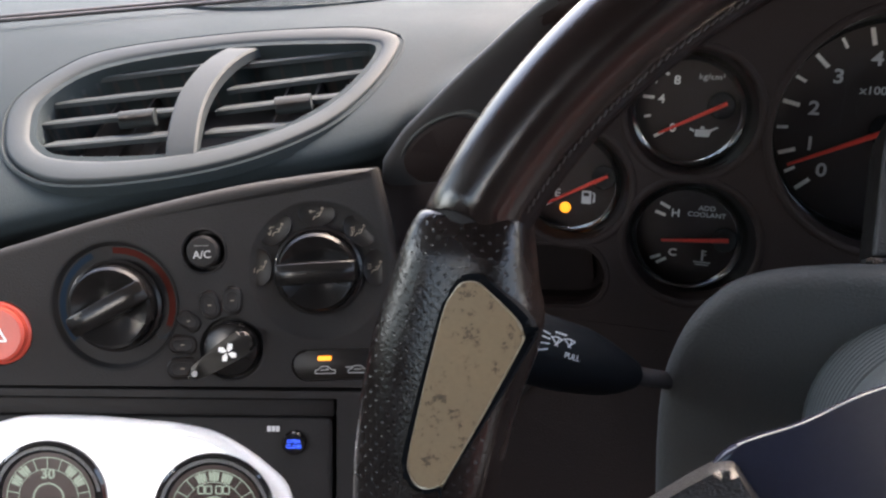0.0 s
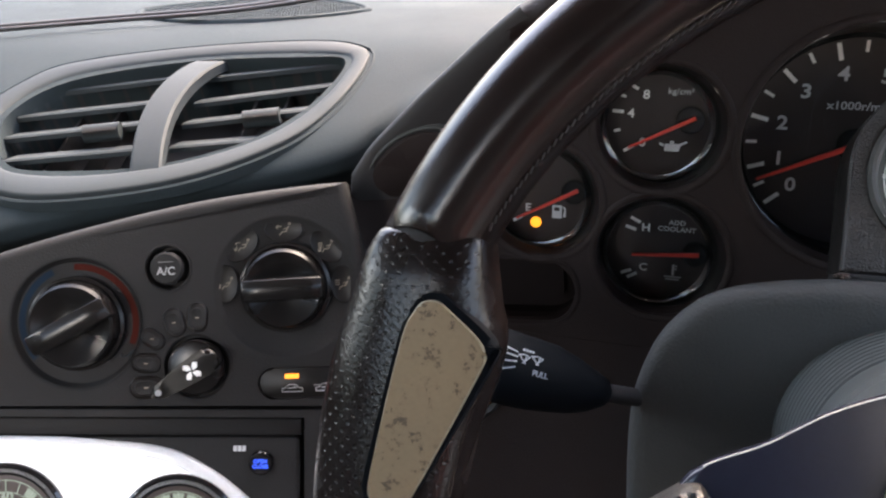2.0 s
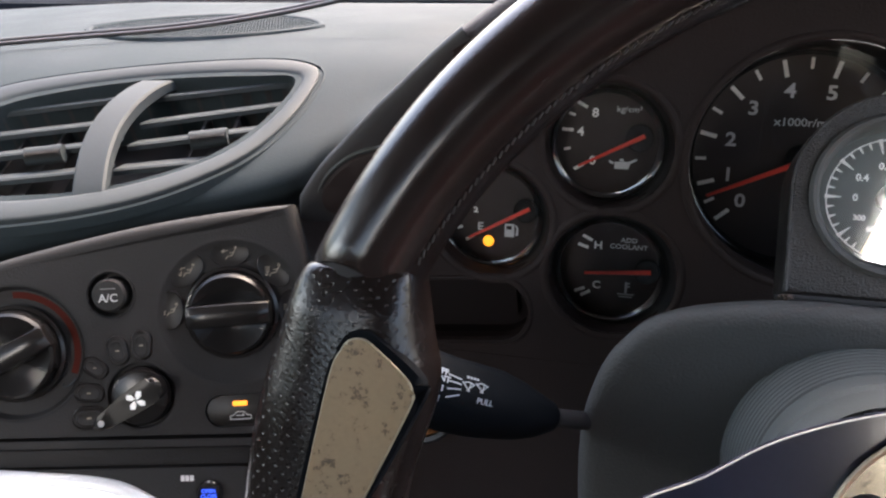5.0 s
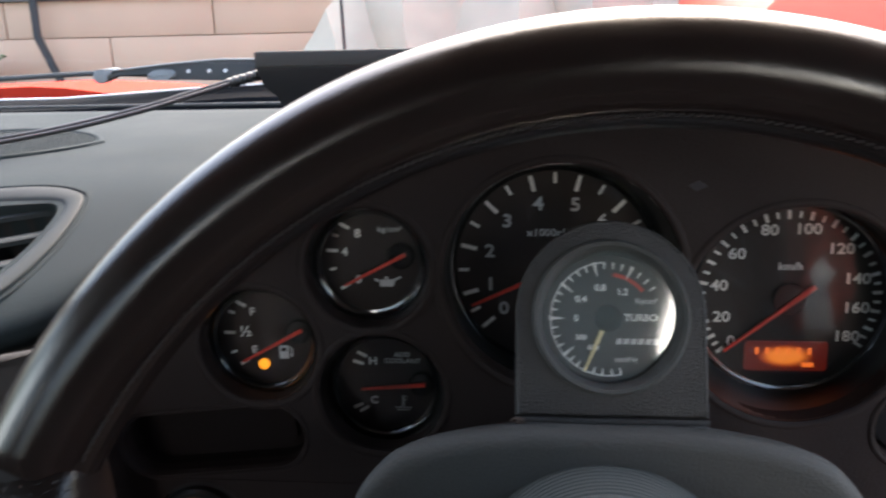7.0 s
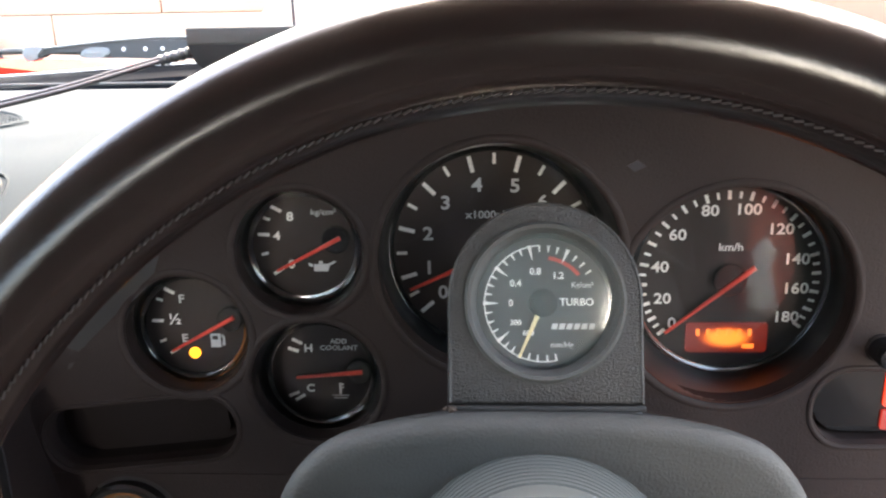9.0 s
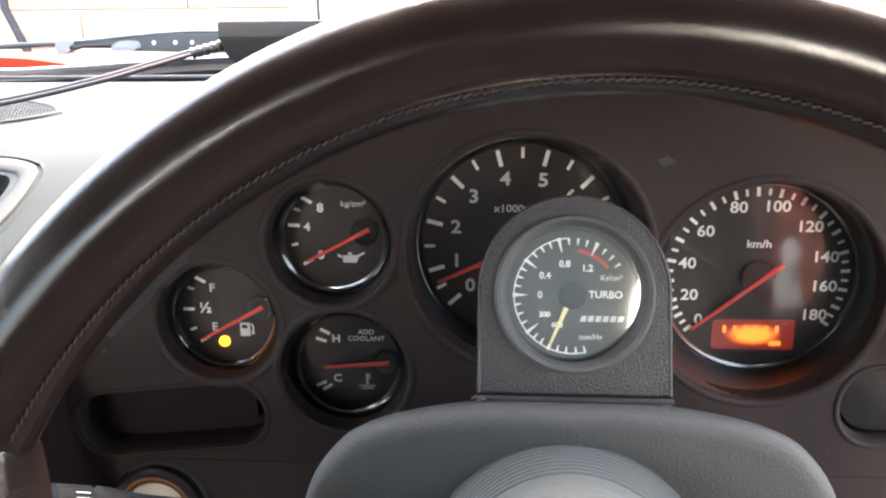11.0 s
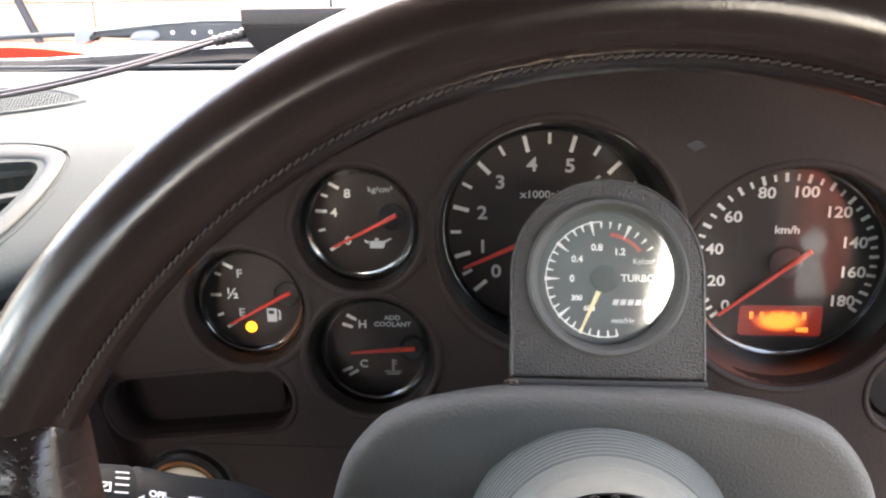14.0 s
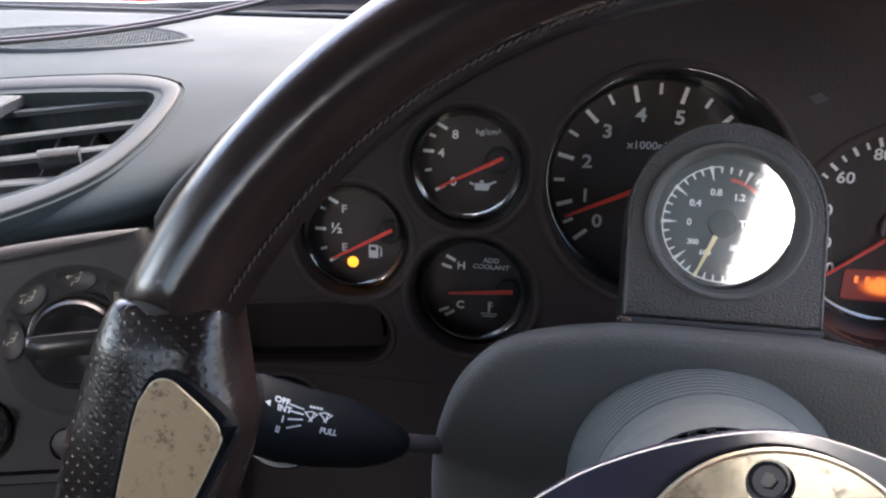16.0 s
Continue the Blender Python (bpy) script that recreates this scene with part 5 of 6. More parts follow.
part("boss", lathe([(0.036, -0.013), (0.034, -0.04), (0.030, -0.085)], 48), COWL, wheel)

# ---------------------------------------------------------------- centre air vent
vent = thing("air_vent", "grey leaf-shaped twin air vent with slats", "air vent", m=VENT_AT)
OUT = [(-0.1140, 0.0117), (-0.1235, 0.042), (-0.1110, 0.0745), (-0.0868, 0.0955), (-0.0161, 0.1130), (0.0571, 0.1205), (0.0890, 0.1155), (0.0985, 0.1010), (0.0905, 0.0600), (0.0710, 0.0235), (0.0316, -0.0070), (-0.0161, -0.0235), (-0.0638, -0.0280), (-0.0960, -0.0130)]
OUT = [(-0.012 + (x + 0.012) * 1.012, 0.047 + (y - 0.047) * 1.025) for x, y in OUT]
out_loop, in_loop = smooth_loop(OUT, 8), smooth_loop(SLOT, 8)


def resample(loop, n):
    """n evenly spaced points round a loop, by angle from its middle."""
    cx, cy = -0.012, 0.047
    pts = sorted(((math.atan2(y - cy, x - cx), x, y) for x, y in loop))
    out = []
    for k in range(n):
        a = -math.pi + 2 * math.pi * (k + 0.5) / n
        i = next((j for j, p in enumerate(pts) if p[0] > a), 0)
        p, q = pts[i - 1], pts[i]
        d = (q[0] - p[0]) % (2 * math.pi)
        f = ((a - p[0]) % (2 * math.pi)) / d if d else 0
        out.append((p[1] + (q[1] - p[1]) * f, p[2] + (q[2] - p[2]) * f))
    return out


o, i_ = resample(out_loop, 120), resample(in_loop, 120)
rows = []
for f, h in ((0.0, -0.006), (0.0, 0.0012), (0.03, 0.0019), (0.08, 0.0022), (0.35, 0.0022), (0.58, 0.0019), (0.70, 0.0012), (0.80, -0.0006), (0.90, -0.0034), (1.0, -0.0075), (1.0, -0.011)):
    rows.append([(a[0] + (b[0] - a[0]) * f, a[1] + (b[1] - a[1]) * f, h) for a, b in zip(o, i_)])
part("bezel", loft(rows, caps=False), VENT, vent, "smooth grey bezel", angle=60)
def swell(k, h):
    n = len(o)
    out = []
    for q in range(n):
        dx, dy = o[(q + 1) % n][0] - o[q - 1][0], o[(q + 1) % n][1] - o[q - 1][1]
        d = math.hypot(dx, dy)
        out.append((o[q][0] + dy / d * k, o[q][1] - dx / d * k, h))
    return out


# groove, cavity and vanes are coloured near-black for the shade inside the vent
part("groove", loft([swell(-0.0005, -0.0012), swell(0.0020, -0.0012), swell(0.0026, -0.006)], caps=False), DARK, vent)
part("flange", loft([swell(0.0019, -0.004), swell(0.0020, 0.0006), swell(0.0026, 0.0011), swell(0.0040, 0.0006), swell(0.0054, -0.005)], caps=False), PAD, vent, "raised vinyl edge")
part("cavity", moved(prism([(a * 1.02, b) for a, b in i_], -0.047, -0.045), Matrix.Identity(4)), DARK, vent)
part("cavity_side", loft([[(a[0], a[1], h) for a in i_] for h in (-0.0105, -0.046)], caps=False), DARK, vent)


def slat(x0, y0, x1, y1, depth=0.0155):
    """A level blade between two points, thick at its front edge."""
    inn = Vector((0, 0.92, -0.385))
    up = Vector((0, 0.385, 0.92))
    a, b = Vector((x0, y0, -0.0062)), Vector((x1, y1, -0.0062))

    def ring(p):
        return [p + up * k + inn * q for k, q in ((0.0010, 0.0), (0.0019, 0.0014), (0.0009, depth), (-0.0002, depth), (-0.0018, 0.0010), (-0.0017, 0.0002))]
    return loft([ring(a), ring((a + b) / 2), ring(b)])


for s in ((-0.0985, 0.0715, -0.012, 0.0915), (-0.1065, 0.0455, -0.012, 0.0648), (-0.1040, 0.0250, -0.010, 0.0440), (-0.0930, 0.0045, -0.006, 0.0195),
          (0.0, 0.0897, 0.0860, 0.1070), (0.0, 0.0624, 0.0810, 0.0822), (0.0, 0.0414, 0.0735, 0.0575), (0.0, 0.0195, 0.0530, 0.0285)):
    part("slat", slat(*s), VENT, vent)
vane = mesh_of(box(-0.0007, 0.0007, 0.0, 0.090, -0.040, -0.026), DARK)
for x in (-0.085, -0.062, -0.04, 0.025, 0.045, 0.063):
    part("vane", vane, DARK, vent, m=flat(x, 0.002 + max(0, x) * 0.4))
tab = mesh_of(loft([[(x, 0.0052 * math.cos(w) - 0.0015, 0.0052 * math.sin(w) - 0.0035) for w in np.linspace(-0.4, math.pi + 1.3, 14)] for x in (-0.0105, -0.0098, 0.0098, 0.0105)]), VENT)
ridge = mesh_of(box(-0.0002, 0.0002, -0.0066, -0.0030, -0.0050, 0.0012), PANEL)
for x, y, t in ((-0.0455, 0.0355, 11), (0.0455, 0.0515, 12)):
    tb = part("tab", tab, VENT, vent, "thumb tab with fine ridges", m=flat(x, y, -0.002, t))
    for k in range(14):
        part("ridge", ridge, PANEL, tb, m=flat(-0.0091 + k * 0.0014, 0, 0.0003))
band = []
for k in range(17):
    u = k / 16
    y = -0.016 + 0.124 * u
    h = -0.004 + 0.0125 * math.sin(math.pi * min(max(u, 0), 1)) ** 0.6
    xc = 0.0005 - 0.013 * math.sin(math.pi * u * 0.9) + 0.012 * u - 0.0075 * u ** 1.5
    w = 0.0088 + 0.0008 * u
    band.append([(xc - w, y, h - 0.007), (xc - w, y, h - 0.0012), (xc - w + 0.0012, y, h), (xc + w - 0.0012, y, h), (xc + w, y, h - 0.0012), (xc + w, y, h - 0.007)])
part("centre_band", loft(band), VENT, vent, "bowed grey bar between the vents", angle=30)

# ---------------------------------------------------------------- climate panel
CLIMATE = tilted(-0.271, 0.133, 0.687, 20, 18)
climate = thing("climate_control_panel", "black climate control panel with three rotary knobs", "control panel", m=CLIMATE)
top = smooth_line([(-0.32, 0.02, 0), (-0.22, 0.045, 0), (-0.1604, 0.0604, 0), (-0.1031, 0.0757, 0), (-0.0463, 0.0875, 0), (0.0, 0.0935, 0), (0.0285, 0.0955, 0)], 6)
outline = [(p.x, p.y) for p in top] + [(0.0330, 0.075), (0.0385, 0.0464), (0.0395, 0.02), (0.0380, -0.0158), (-0.32, -0.0033)]
sock_l, sock_r, sock_f = circle(0.0320, 56, -0.1045, 0.0300), circle(0.0350, 56, -0.0020, 0.0448), circle(0.0165, 40, -0.0472, 0.0067)
cut = [prism(c, -d, 0.02) for c, d in ((sock_l, 0.003), (sock_r, 0.003), (sock_f, 0.003), (circle(0.0105, 32, -0.0590, 0.0560), 0.0095), (rounded(0.052, 0.0160, 0.0079, 8, 0.0085, -0.0030), 0.003), (circle(0.0165, 32, -0.1635, 0.0178), 0.004))]


def shouldered(outline, deep, radius, keep):
    """A slab whose front edge is rounded off, but for the points named in keep."""
    n, rows = len(outline), []
    for inset, z in [(0, -deep)] + [(radius * (1 - math.cos(a)), -radius * (1 - math.sin(a))) for a in np.linspace(0, math.pi / 2, 9)]:
        row = []
        for k, (x, y) in enumerate(outline):
            (x0, y0), (x1, y1) = outline[k - 1], outline[(k + 1) % n]
            d = math.hypot(x1 - x0, y1 - y0)
            w = 0.0 if k in keep else inset
            row.append((x + (y1 - y0) / d * w, y - (x1 - x0) / d * w, z))
        rows.append(row)
    return loft(rows)


part("fascia", carved(shouldered(outline, 0.020, 0.0048, (len(outline) - 1, len(outline) - 2)), cut), PANEL, climate, angle=30)
for x, y, r, d in ((-0.1045, 0.0300, 0.0322, 0.0240), (-0.0020, 0.0448, 0.0352, 0.0235), (-0.0472, 0.0067, 0.0167, 0.0152)):
    inner = [(r - 0.0006, -0.0003), (r - 0.0016, -0.0026), (r - 0.0022, -0.0031), (d, -0.0033)] if 0.02 < r < 0.033 else [(r - 0.0008, 0.0), (d + (r - d) * 0.66, -0.0012), (d + (r - d) * 0.33, -0.0021), (d, -0.0026)]
    # the temperature dish has its channel's shadow in the colour
    part("dish", lathe([(r + 0.0012, 0.0002), (r, 0.0004)] + inner, 64), DISHSHADE if 0.02 < r < 0.033 else PANEL, climate, m=flat(x, y), angle=70)
into = CLIMATE.inverted()
edge_in = [Vector((x, y, -0.0032)) for x, y in ((0.0290, 0.0880), (0.0325, 0.075), (0.0355, 0.060), (0.0380, 0.0464), (0.0392, 0.02), (0.0378, -0.0145), (0.0378, -0.06))]
part("side_return", loft([[e, e.lerp(into @ Vector(j), 0.5) + Vector((0.0012, 0, 0)), into @ Vector(j)] for e, j in zip(smooth_line(edge_in, 4), jl)], close=False), PANEL, climate, "side of the panel turning back to the joint")


def rotary(name, x, y, r, turn, label):
    """A round knob with a raised grip bar across it."""
    k = part(name, lathe([(r + 0.0025, -0.003), (r + 0.0025, 0.0010), (r + 0.0010, 0.0016), (r, 0.0010), (r - 0.0005, 0.0075), (r - 0.0018, 0.0090), (r - 0.0030, 0.0086), (r * 0.5, 0.0048), (0, 0.0034)], 56), KNOB, climate, label, m=flat(x, y))
    part("grip_bar", loft([[(px, s * w * 0.54, 0.0036), (px, s * w * 0.49, h - 0.0009), (px, s * w * 0.44, h - 0.0001), (px, s * w * 0.38, h), (px, s * w * 0.2, h + 0.0007), (px, 0, h + 0.0009), (px, -s * w * 0.2, h + 0.0007), (px, -s * w * 0.38, h), (px, -s * w * 0.44, h - 0.0001), (px, -s * w * 0.49, h - 0.0009), (px, -s * w * 0.54, 0.0036)]
                           for px, w, h, s in ((-r * 1.0, 0.0098, 0.0112, 1), (-r * 0.94, 0.0106, 0.0122, 1), (-r * 0.5, 0.0110, 0.0128, 1), (0, 0.0112, 0.0130, 1), (r * 0.5, 0.0110, 0.0128, 1), (r * 0.94, 0.0106, 0.0122, 1), (r * 1.0, 0.0098, 0.0112, 1))]), KNOB, k, "grip bar", m=flat(0, 0, 0, turn), angle=50)
    part("edge_ring", lathe([(r + 0.0006, 0.0008), (r + 0.0004, 0.0016), (r - 0.0004, 0.0014)], 56), KNOB, k)
    return k


rotary("temperature_knob", -0.1045, 0.0300, 0.0208, 27, "temperature knob")
rotary("mode_knob", -0.0020, 0.0448, 0.0198, 2, "air mode knob")
for name, label, a0, a1, ink in (("cold_scale", "blue cold scale", -128, -24, BLUEINK), ("hot_scale", "red hot scale", -2, 114, SCALERED)):
    part(name, arc_strip(0.0262, 0.0292, a0, a1, 40), ink, climate, label, m=flat(-0.1045, 0.0300, -0.00325))
part("scale_stop", tube([(*polar(r, a), -0.0009) for r, a in ((0.0300, 118), (0.0288, 126), (0.0268, 130), (0.0258, 127))], 0.0005, 8), VENT, climate, "small hooked end mark", m=flat(-0.1045, 0.0300))


def strokes(lines, width, z=0.0003):
    """Thin flat bars along lines in the local xy plane."""
    out = []
    for (x0, y0), (x1, y1) in lines:
        out.append(moved(box(0, math.hypot(x1 - x0, y1 - y0), -width / 2, width / 2, 0, z), flat(x0, y0, 0, math.degrees(math.atan2(y1 - y0, x1 - x0)))))
    return joined(*out)


FIGURE = [((0.0030, 0.0022), (0.0014, -0.0010)), ((0.0014, -0.0010), (-0.0012, -0.0012)), ((-0.0012, -0.0012), (-0.0022, -0.0030)), ((0.0024, 0.0008), (0.0000, 0.0006))]
UPPER = [((-0.0010, 0.0020), (-0.0042, 0.0016)), ((-0.0042, 0.0016), (-0.0030, 0.0026)), ((-0.0042, 0.0016), (-0.0032, 0.0008))]
LOWER = [((-0.0030, 0.0000), (-0.0040, -0.0026)), ((-0.0040, -0.0026), (-0.0046, -0.0014)), ((-0.0040, -0.0026), (-0.0030, -0.0018))]
WAVES = [((-0.0045, 0.0022), (-0.0020, 0.0022)), ((-0.0045, 0.0010), (-0.0020, 0.0010)), ((-0.0045, -0.0002), (-0.0020, -0.0002))]
head = [((0.0034 + 0.0006 * math.cos(a), 0.0034 + 0.0006 * math.sin(a)), (0.0034 + 0.0006 * math.cos(a + 1.1), 0.0034 + 0.0006 * math.sin(a + 1.1))) for a in np.linspace(0, 5.2, 6)]
for x, y, signs in ((-0.0020, 0.0730, UPPER), (-0.0225, 0.0656, UPPER + LOWER), (-0.0313, 0.0470, LOWER), (0.0185, 0.0640, LOWER + WAVES), (0.0262, 0.0454, WAVES)):
    turn = math.degrees(math.atan2(y - 0.0448, x + 0.0020)) - 90
    w = part("mode_window", moved(lathe([(0.0071, -0.0034), (0.0071, -0.0025), (0.0068, -0.0023), (0.0062, -0.0026), (0.0, -0.0028)], 40), Matrix.Diagonal((1.34, 0.86, 1, 1))), WINDOW, climate, "dark oval window with an air flow symbol", m=flat(x, y, 0.0017, turn))
    part("air_symbol", strokes(FIGURE + head + signs, 0.00042), DIMPRINT, w, m=flat(0, 0, -0.0027, -turn) @ Matrix.Diagonal((0.86, 0.86, 1, 1)))
fk = part("fan_knob", lathe([(0.0140, -0.003), (0.0140, 0.0012), (0.0131, 0.0030), (0.0117, 0.0036), (0.0, 0.0036)], 48), KNOB, climate, "small fan speed knob", m=flat(-0.0472, 0.0067))
part("pointer", prism(smooth_loop([(-0.0222, 0.0), (-0.0205, 0.0030), (-0.008, 0.0050), (0.006, 0.0062), (0.0130, 0.0048), (0.0148, 0.0), (0.0130, -0.0048), (0.006, -0.0062), (-0.008, -0.0050), (-0.0205, -0.0030)], 4), 0.003, 0.0125, 0.0022, 3), KNOB, fk, m=flat(0, 0, 0, 32))
blade = [prism([(0.0006, 0.0), (0.0030, 0.0012), (0.0036, 0.0034), (0.0016, 0.0040), (0.0004, 0.0022)], 0, 0.0003) for _ in range(4)]
part("fan_symbol", joined(*[moved(b, flat(0, 0, 0, 90 * k + 15)) for k, b in enumerate(blade)]), INK, fk, m=flat(0.001, 0.0005, 0.0126))
part("pointer_tip", prism(circle(0.0015, 14), 0, 0.0004), INKMID, fk, m=Matrix.Translation((-0.0155, -0.0097, 0.0125)))
pip = mesh_of(loft([[(x * k, y * k + (0.0004 if k < 0.8 else 0), h) for x, y in rounded(0.0066, 0.0108, 0.0031)] for k, h in ((1.16, -0.0006), (1.10, 0.0004), (1.0, 0.0013), (0.84, 0.0016), (0.72, 0.0014), (0.1, 0.0012))]), PANEL)
# dark ring painted in for the shadow round each raised mark
pip_shadow = mesh_of(tube([(x * 1.14, y * 1.14, 0.0003) for x, y in rounded(0.0066, 0.0108, 0.0031) + rounded(0.0066, 0.0108, 0.0031)[:1]], 0.0012, 8, False), WINDOW)
for x, y, t, s in ((-0.0569, 0.0291, 12, 1), (-0.0456, 0.0312, -4, 1), (-0.0680, 0.0214, 55, 0.9), (-0.0715, 0.0094, 84, 1), (-0.0719, -0.0026, 92, 1.15)):
    mark = part("speed_mark", pip, PANEL, climate, "small oval fan speed mark", m=flat(x, y, 0, t) @ Matrix.Scale(s, 4))
    part("mark_shadow", pip_shadow, WINDOW, mark)
    part("mark_bar", box(-0.0009, 0.0009, -0.0003, 0.0003, 0.0010, 0.0015), DIMPRINT, mark, m=flat(0, 0, 0, -t))
part("button_lip", lathe([(0.0120, -0.0006), (0.0118, 0.0005), (0.0111, 0.0007), (0.0106, 0.0), (0.0104, -0.009)], 44), PANEL, climate, m=flat(-0.0590, 0.0560))
ac = part("ac_button", lathe([(0.0104, -0.009), (0.0104, -0.0082), (0.0082, -0.0080), (0.0080, 0.0018), (0.0070, 0.0031), (0.0, 0.0034)], 40), PANEL, climate, "round air conditioning button", m=flat(-0.0590, 0.0560))
part("lettering", lettering("A/C", 0.0054, 0.00006), INKAC, ac, m=flat(0, -0.0014, 0.0034))
part("marker", box(-0.0035, 0.0035, -0.0002, 0.0002, 0.0033, 0.0037), INKDIM, ac, m=flat(0, 0.0032))
rec = part("recirculation_switch", prism(rounded(0.0510, 0.0150, 0.0074, 8), -0.003, -0.0006, 0.0010, 2), WINDOW, climate, "oval air recirculation switch", m=flat(0.0085, -0.0030))
part("indicator", box(-0.0034, 0.0034, -0.0011, 0.0011, -0.0007, 0.0004, 0.0002, 1), ORANGE, rec, "lit orange indicator", m=flat(-0.0092, 0.0034))
CAR = [((-0.0050, -0.0014), (0.0050, -0.0014)), ((0.0050, -0.0014), (0.0050, 0.0003)), ((0.0050, 0.0003), (0.0030, 0.0006)), ((0.0030, 0.0006), (0.0016, 0.0022)), ((0.0016, 0.0022), (-0.0018, 0.0022)), ((-0.0018, 0.0022), (-0.0034, 0.0006)), ((-0.0034, 0.0006), (-0.0050, 0.0003)), ((-0.0050, 0.0003), (-0.0050, -0.0014)), ((-0.0022, 0.0004), (0.0018, 0.0004))]
for x, extra in ((-0.0092, [((0.0018, 0.0004), (0.0008, 0.0012))]), (0.0075, [((-0.0062, 0.0016), (-0.0030, 0.0016))])):
    part("car_symbol", strokes(CAR + extra, 0.00045), INKAC, rec, m=flat(x, -0.0030, -0.0005))
haz = part("hazard_button", lathe([(0.0160, -0.004), (0.0160, -0.0005), (0.0148, 0.0006), (0.0142, 0.0035), (0.0128, 0.0046), (0.0, 0.0040)], 40), HAZARD, climate, "round red hazard button", m=flat(-0.1635, 0.0178))
part("triangle_symbol", joined(*[moved(box(-0.0055, 0.0055, -0.0005, 0.0005, 0, 0.0004), flat(*p)) for p in ((0, -0.0034, 0.0043, 0), (-0.0027, 0.0013, 0.0043, 60), (0.0027, 0.0013, 0.0043, -60))]), INK, haz)

# ---------------------------------------------------------------- audio unit
audio = thing("audio_unit", "car audio unit with a bright white display of two dials", "car stereo", m=CLIMATE @ Matrix.Rotation(radians(-2.2), 4, "Z"))
part("surround", carved(prism([(-0.30, -0.21), (0.0395, -0.21), (0.0395, -0.0165), (-0.30, -0.0165)], -0.02, -0.0004, 0.001, 2), [prism([(-0.262, -0.2), (0.0055, -0.2), (0.0055, -0.0205), (-0.262, -0.0205)], -0.018, 0.01)]), PANEL, audio, "plain black surround", angle=30)
part("body", prism(rounded(0.262, 0.172, 0.003, 3, -0.1280, -0.1175), -0.03, -0.0040, 0.0015, 2), PANEL, audio)
part("upper_ledge", box(-0.258, 0.0035, -0.0312, -0.0225, -0.017, -0.0060, 0.001), PANEL, audio)
scr = [(-0.20, -0.085), (-0.190, -0.045), (-0.165, -0.0345), (-0.1492, -0.0315), (-0.12, -0.0315), (-0.0949, -0.0330), (-0.070, -0.0355), (-0.0523, -0.0410), (-0.0300, -0.0560), (-0.0175, -0.0730), (-0.016, -0.115), (-0.030, -0.150), (-0.180, -0.150)]
def drawn_in(k, h):
    return [(-0.108 + (x + 0.108) * k, -0.092 + (y + 0.092) * k, h) for x, y in smooth_loop(scr, 4)]


part("display_rim", loft([drawn_in(1.0, -0.0050), drawn_in(1.0, -0.0034), drawn_in(0.985, -0.0016), drawn_in(0.95, -0.0006), drawn_in(0.91, -0.0008), drawn_in(0.905, -0.0030)], caps=False), SILVER, audio, "domed silver rim of the display", angle=70)
scr_p = part("display", prism([(x, y) for x, y, h in drawn_in(0.908, 0)], -0.0045, -0.0012), SCREEN, audio, "bright silver-white display front, brightened by a glow")
for cx, cy, r in ((-0.1416, -0.0735, 0.0300), (-0.0570, -0.0800, 0.0310)):
    dl = part("round_meter", lathe([(r, -0.0015), (r, 0.0005), (r - 0.0015, 0.0014), (r - 0.006, -0.0006), (0, -0.0008)], 56), GLOSS, scr_p, "dark round meter on the display", m=flat(cx, cy))
    part("meter_face", lathe([(r - 0.0062, -0.0004), (0.0, -0.0003)], 48), METERBROWN, dl)
    part("knurl", joined(*[moved(box(-0.0002, 0.0002, -0.0011, 0.0011, 0, 0.0003), flat(*polar(r * 0.89, a), 0.0006, -a)) for a in range(-80, 81, 2)]), INKMID, dl, kind="stuff")
    for r0, r1 in ((0.70, 0.715), (0.50, 0.512)):
        part("scale_ring", moved(arc_strip(r * r0, r * r1, -150, 150, 60), Matrix.Translation((0, 0, -0.0004))), SCREENINK, dl)
    for a in range(-140, 141, 20):
        part("scale_mark", mesh_of(box(-0.00022, 0.00022, -0.0030, 0.0030, 0, 0.0004), SCREENINK), SCREENINK, dl, m=flat(*polar(r * 0.605, a), 0.0, -a))
    for a in ((-70, -50, 30, 50) if cx < -0.1 else (-30, -10, 10)):
        part("level_block", moved(arc_strip(r * 0.53, r * 0.68, a + 2, a + 18, 6), Matrix.Translation((0, 0, -0.0004))), SCREENINK, dl)
    part("centre_ring", moved(arc_strip(r * 0.24, r * 0.27, 0, 360, 40), Matrix.Translation((0, 0, -0.0004))), SCREENINK, dl)
    if cx < -0.1:
        part("readout", lettering("30", 0.0072, 0.0002), SCREENINK, dl, m=flat(0.0, 0.0125))
        continue
    for x, w in ((-0.0066, 0.0030), (-0.0028, 0.0030), (0.0024, 0.0030), (0.0062, 0.0030)):
        part("readout_bar", strokes([((-w / 2, -0.002), (-w / 2, 0.002)), ((w / 2, -0.002), (w / 2, 0.002)), ((-w / 2, 0.002), (w / 2, 0.002)), ((-w / 2, -0.002), (w / 2, -0.002))], 0.0007), SCREENINK, dl, m=flat(x, 0.0118))
btn = part("source_button", lathe([(0.0062, -0.005), (0.0062, -0.0015), (0.0054, -0.0005), (0.0, -0.0003)], 32), GLOSS, audio, "round button lit blue", m=flat(-0.0165, -0.0440))
for word, y in (("OPEN", 0.0013), ("CLOSE", -0.0013)):
    part("lettering", lettering(word, 0.0026, 0.0001), BLUE, btn, m=flat(0, y, -0.0001))
part("label_bar", joined(*[box(-0.0030 + 0.0022 * k, -0.0012 + 0.0022 * k, -0.0014, 0.0014, 0, 0.0002) for k in range(3)]), INKGREY, audio, m=flat(-0.0275, -0.0372, -0.0039))

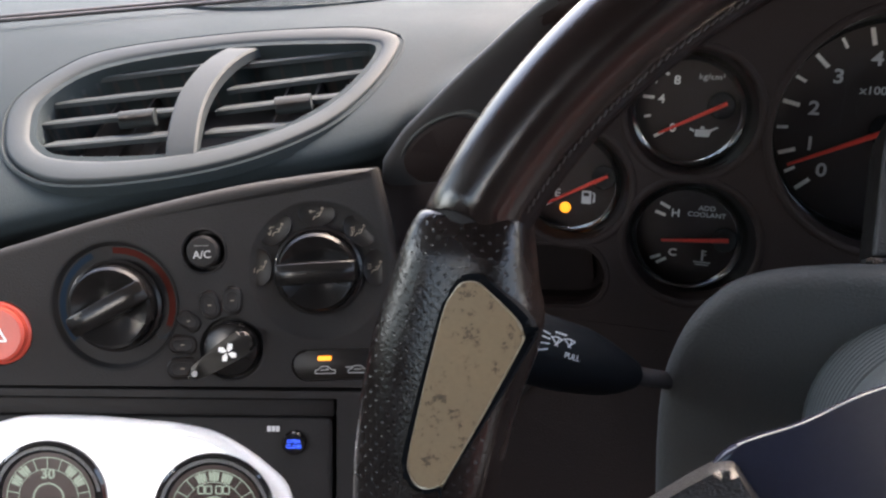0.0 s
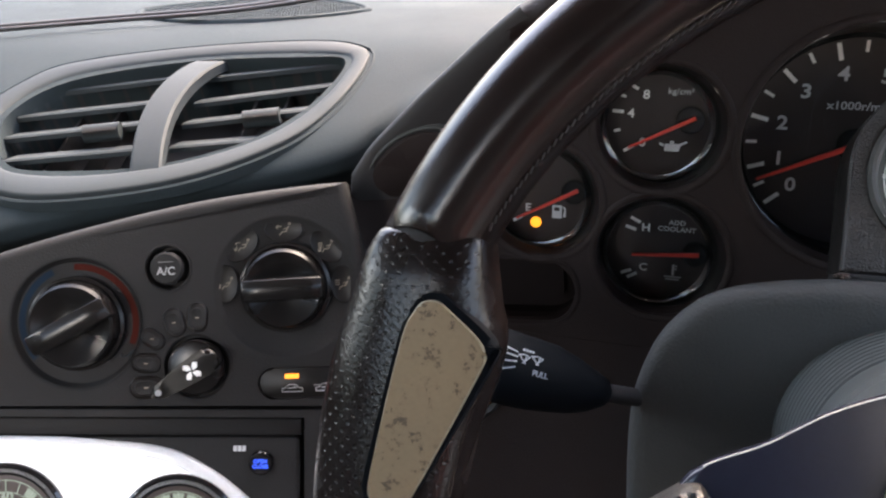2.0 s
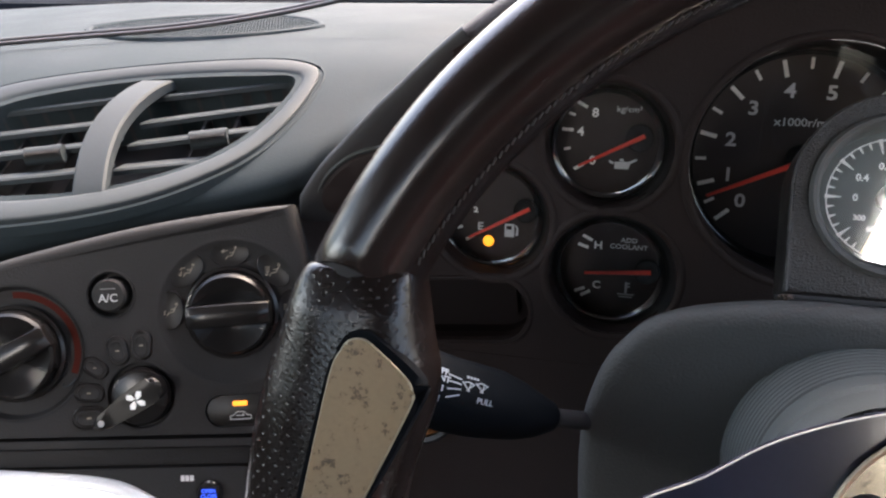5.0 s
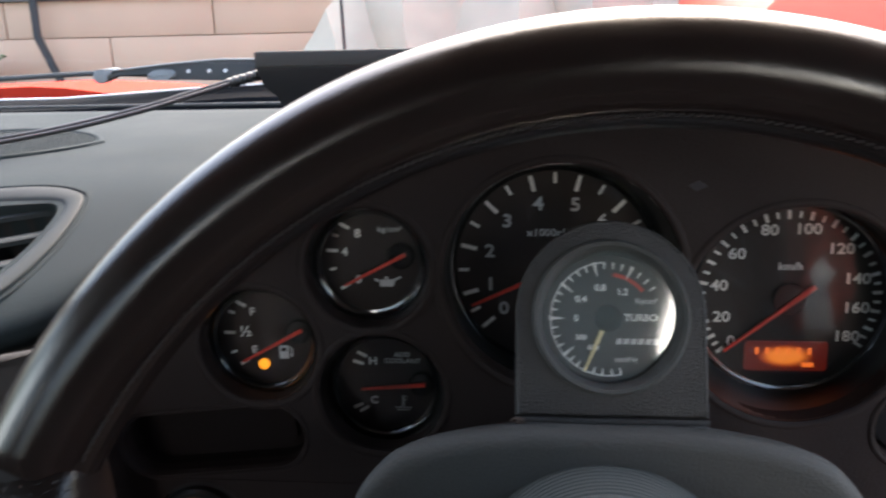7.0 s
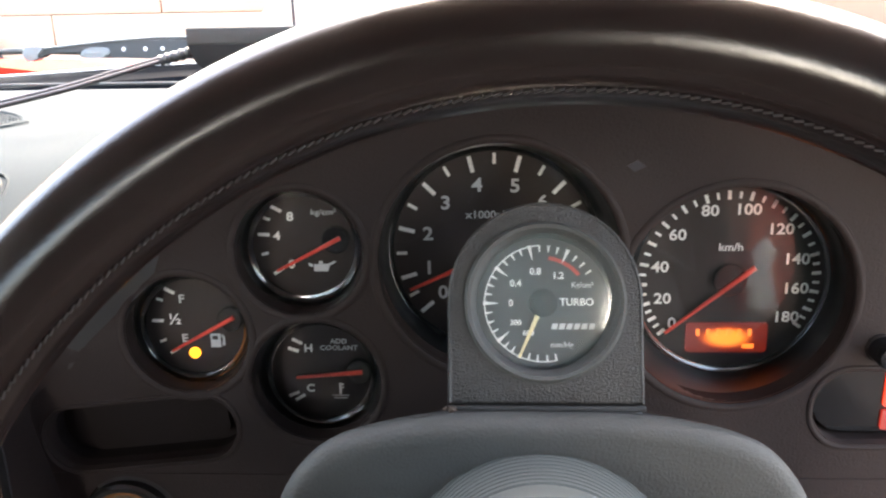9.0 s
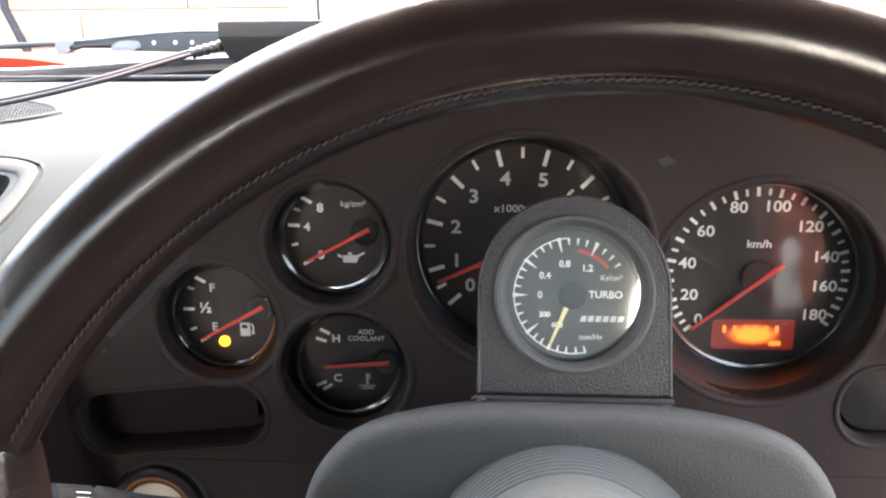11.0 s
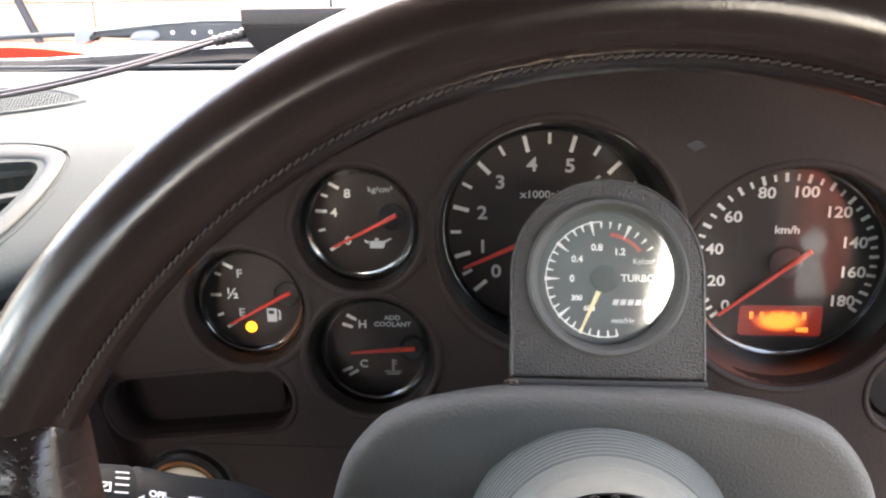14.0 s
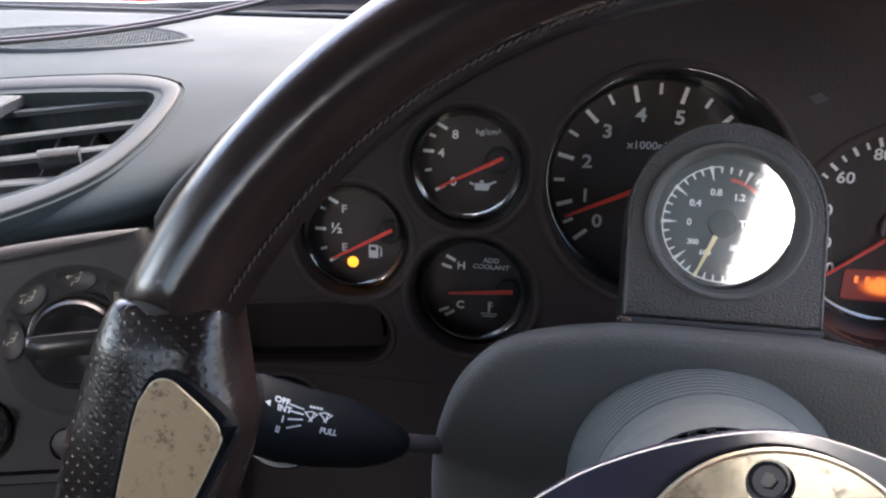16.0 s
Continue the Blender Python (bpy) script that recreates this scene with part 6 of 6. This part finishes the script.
# ---------------------------------------------------------------- speaker grille
grille = thing("speaker_grille", "pointed dark speaker grille let into the dash top", "speaker grille")
def leaf(x):
    u = (x + 0.535) / 0.185
    w = max(0.0, 1 - (2 * u - 1) ** 2)
    return 0.42 + 0.02 * (u - 0.5), 0.058 * w ** 0.75
SPK_Z = lambda y: 0.8312 + (y - 0.45) * 0.04
edge = []
for s in (1, -1):
    for x in np.linspace(-0.535, -0.35, 25)[:: s]:
        c, w = leaf(x)
        edge.append((x, c + s * w, SPK_Z(c + s * w) + 0.0008))
fr_rows = [[(cx + (p[0] - cx) * k, 0.42 + (p[1] - 0.42) * k, p[2] + h) for p in edge for cx in (-0.4425,)] for k, h in ((1.07, -0.004), (1.06, 0.0014), (1.03, 0.0022), (1.0, 0.0012), (0.985, -0.004))]
part("surround", loft(fr_rows, caps=False), PAD, grille, angle=60)
back = prism([(p[0], p[1]) for p in edge[:: -1]], 0.826, 0.8302)
for v in back.verts:
    v.co.z = SPK_Z(v.co.y) + (0.0011 if v.co.z > 0.828 else -0.004)
part("backing", back, DARK, grille)
ribs = []
for k in range(73):
    x = -0.533 + k * 0.0025
    c, w = leaf(x)
    if w > 0.003:
        ribs.append(moved(box(-0.0005, 0.0005, -w, w, 0.0, 0.0005), Matrix.Translation((x, c, SPK_Z(c) + 0.0010)) @ Matrix.Rotation(math.atan(0.04), 4, "X")))
for k in range(22):
    y = 0.364 + k * 0.0053
    xs = [x for x in np.linspace(-0.534, -0.351, 90) if abs(y - leaf(x)[0]) < leaf(x)[1]]
    if len(xs) > 3:
        ribs.append(box(min(xs), max(xs), y - 0.0007, y + 0.0007, SPK_Z(y) + 0.0008, SPK_Z(y) + 0.0017))
part("mesh", joined(*ribs), PAD, grille, "fine dark mesh", kind="stuff", smooth=False)

# ---------------------------------------------------------------- detector box and its cable on the dash
det = thing("radar_detector", "flat black electronic box on the dash top", "electronic device")
lid = box(-0.2215, -0.100, 0.42, 0.475, 0.8835, 0.8950, 0.0015, 3)
for v in lid.verts:
    v.co.z -= (v.co.y - 0.42) * 0.12
part("lid", lid, SHROUD, det)
part("seam", box(-0.2210, -0.1005, 0.4205, 0.474, 0.8820, 0.8836), DARK, det)
part("case", loft([[(-0.2205 + i * 0.8, 0.421 + i * 0.3, z), (-0.101 - i * 0.8, 0.421 + i * 0.3, z), (-0.101 - i * 0.8, 0.474, z), (-0.2205 + i * 0.8, 0.474, z)] for z, i in ((0.8820, 0.0), (0.872, 0.004), (0.862, 0.016), (0.832, 0.026))]), BOX, det, angle=20)
boot_p = [(-0.2205 - 0.0024 * k, 0.428 - 0.0004 * k, 0.8785 - 0.0006 * k) for k in range(10)]
part("boot", tube(boot_p, [0.0042 if k % 2 else 0.0032 for k in range(10)], 14), RUBBER, det, "ribbed cable boot")
path = [(-0.2425, 0.4230, 0.8725), (-0.27, 0.408, 0.8650), (-0.30, 0.395, 0.8570), (-0.36, 0.385, 0.8450), (-0.43, 0.366, 0.8360), (-0.51, 0.332, 0.8315), (-0.60, 0.265, 0.8285), (-0.70, 0.20, 0.826), (-0.9, 0.15, 0.82)]
cable = thing("cable", "thin twin black cable lying across the dash top", "cable")
for dz, dy in ((0.0, 0.0), (0.0022, 0.0028)):
    part("lead", tube(smooth_line([(x, y + dy, z + dz) for x, y, z in path], 8), 0.0017, 10), RUBBER, cable)
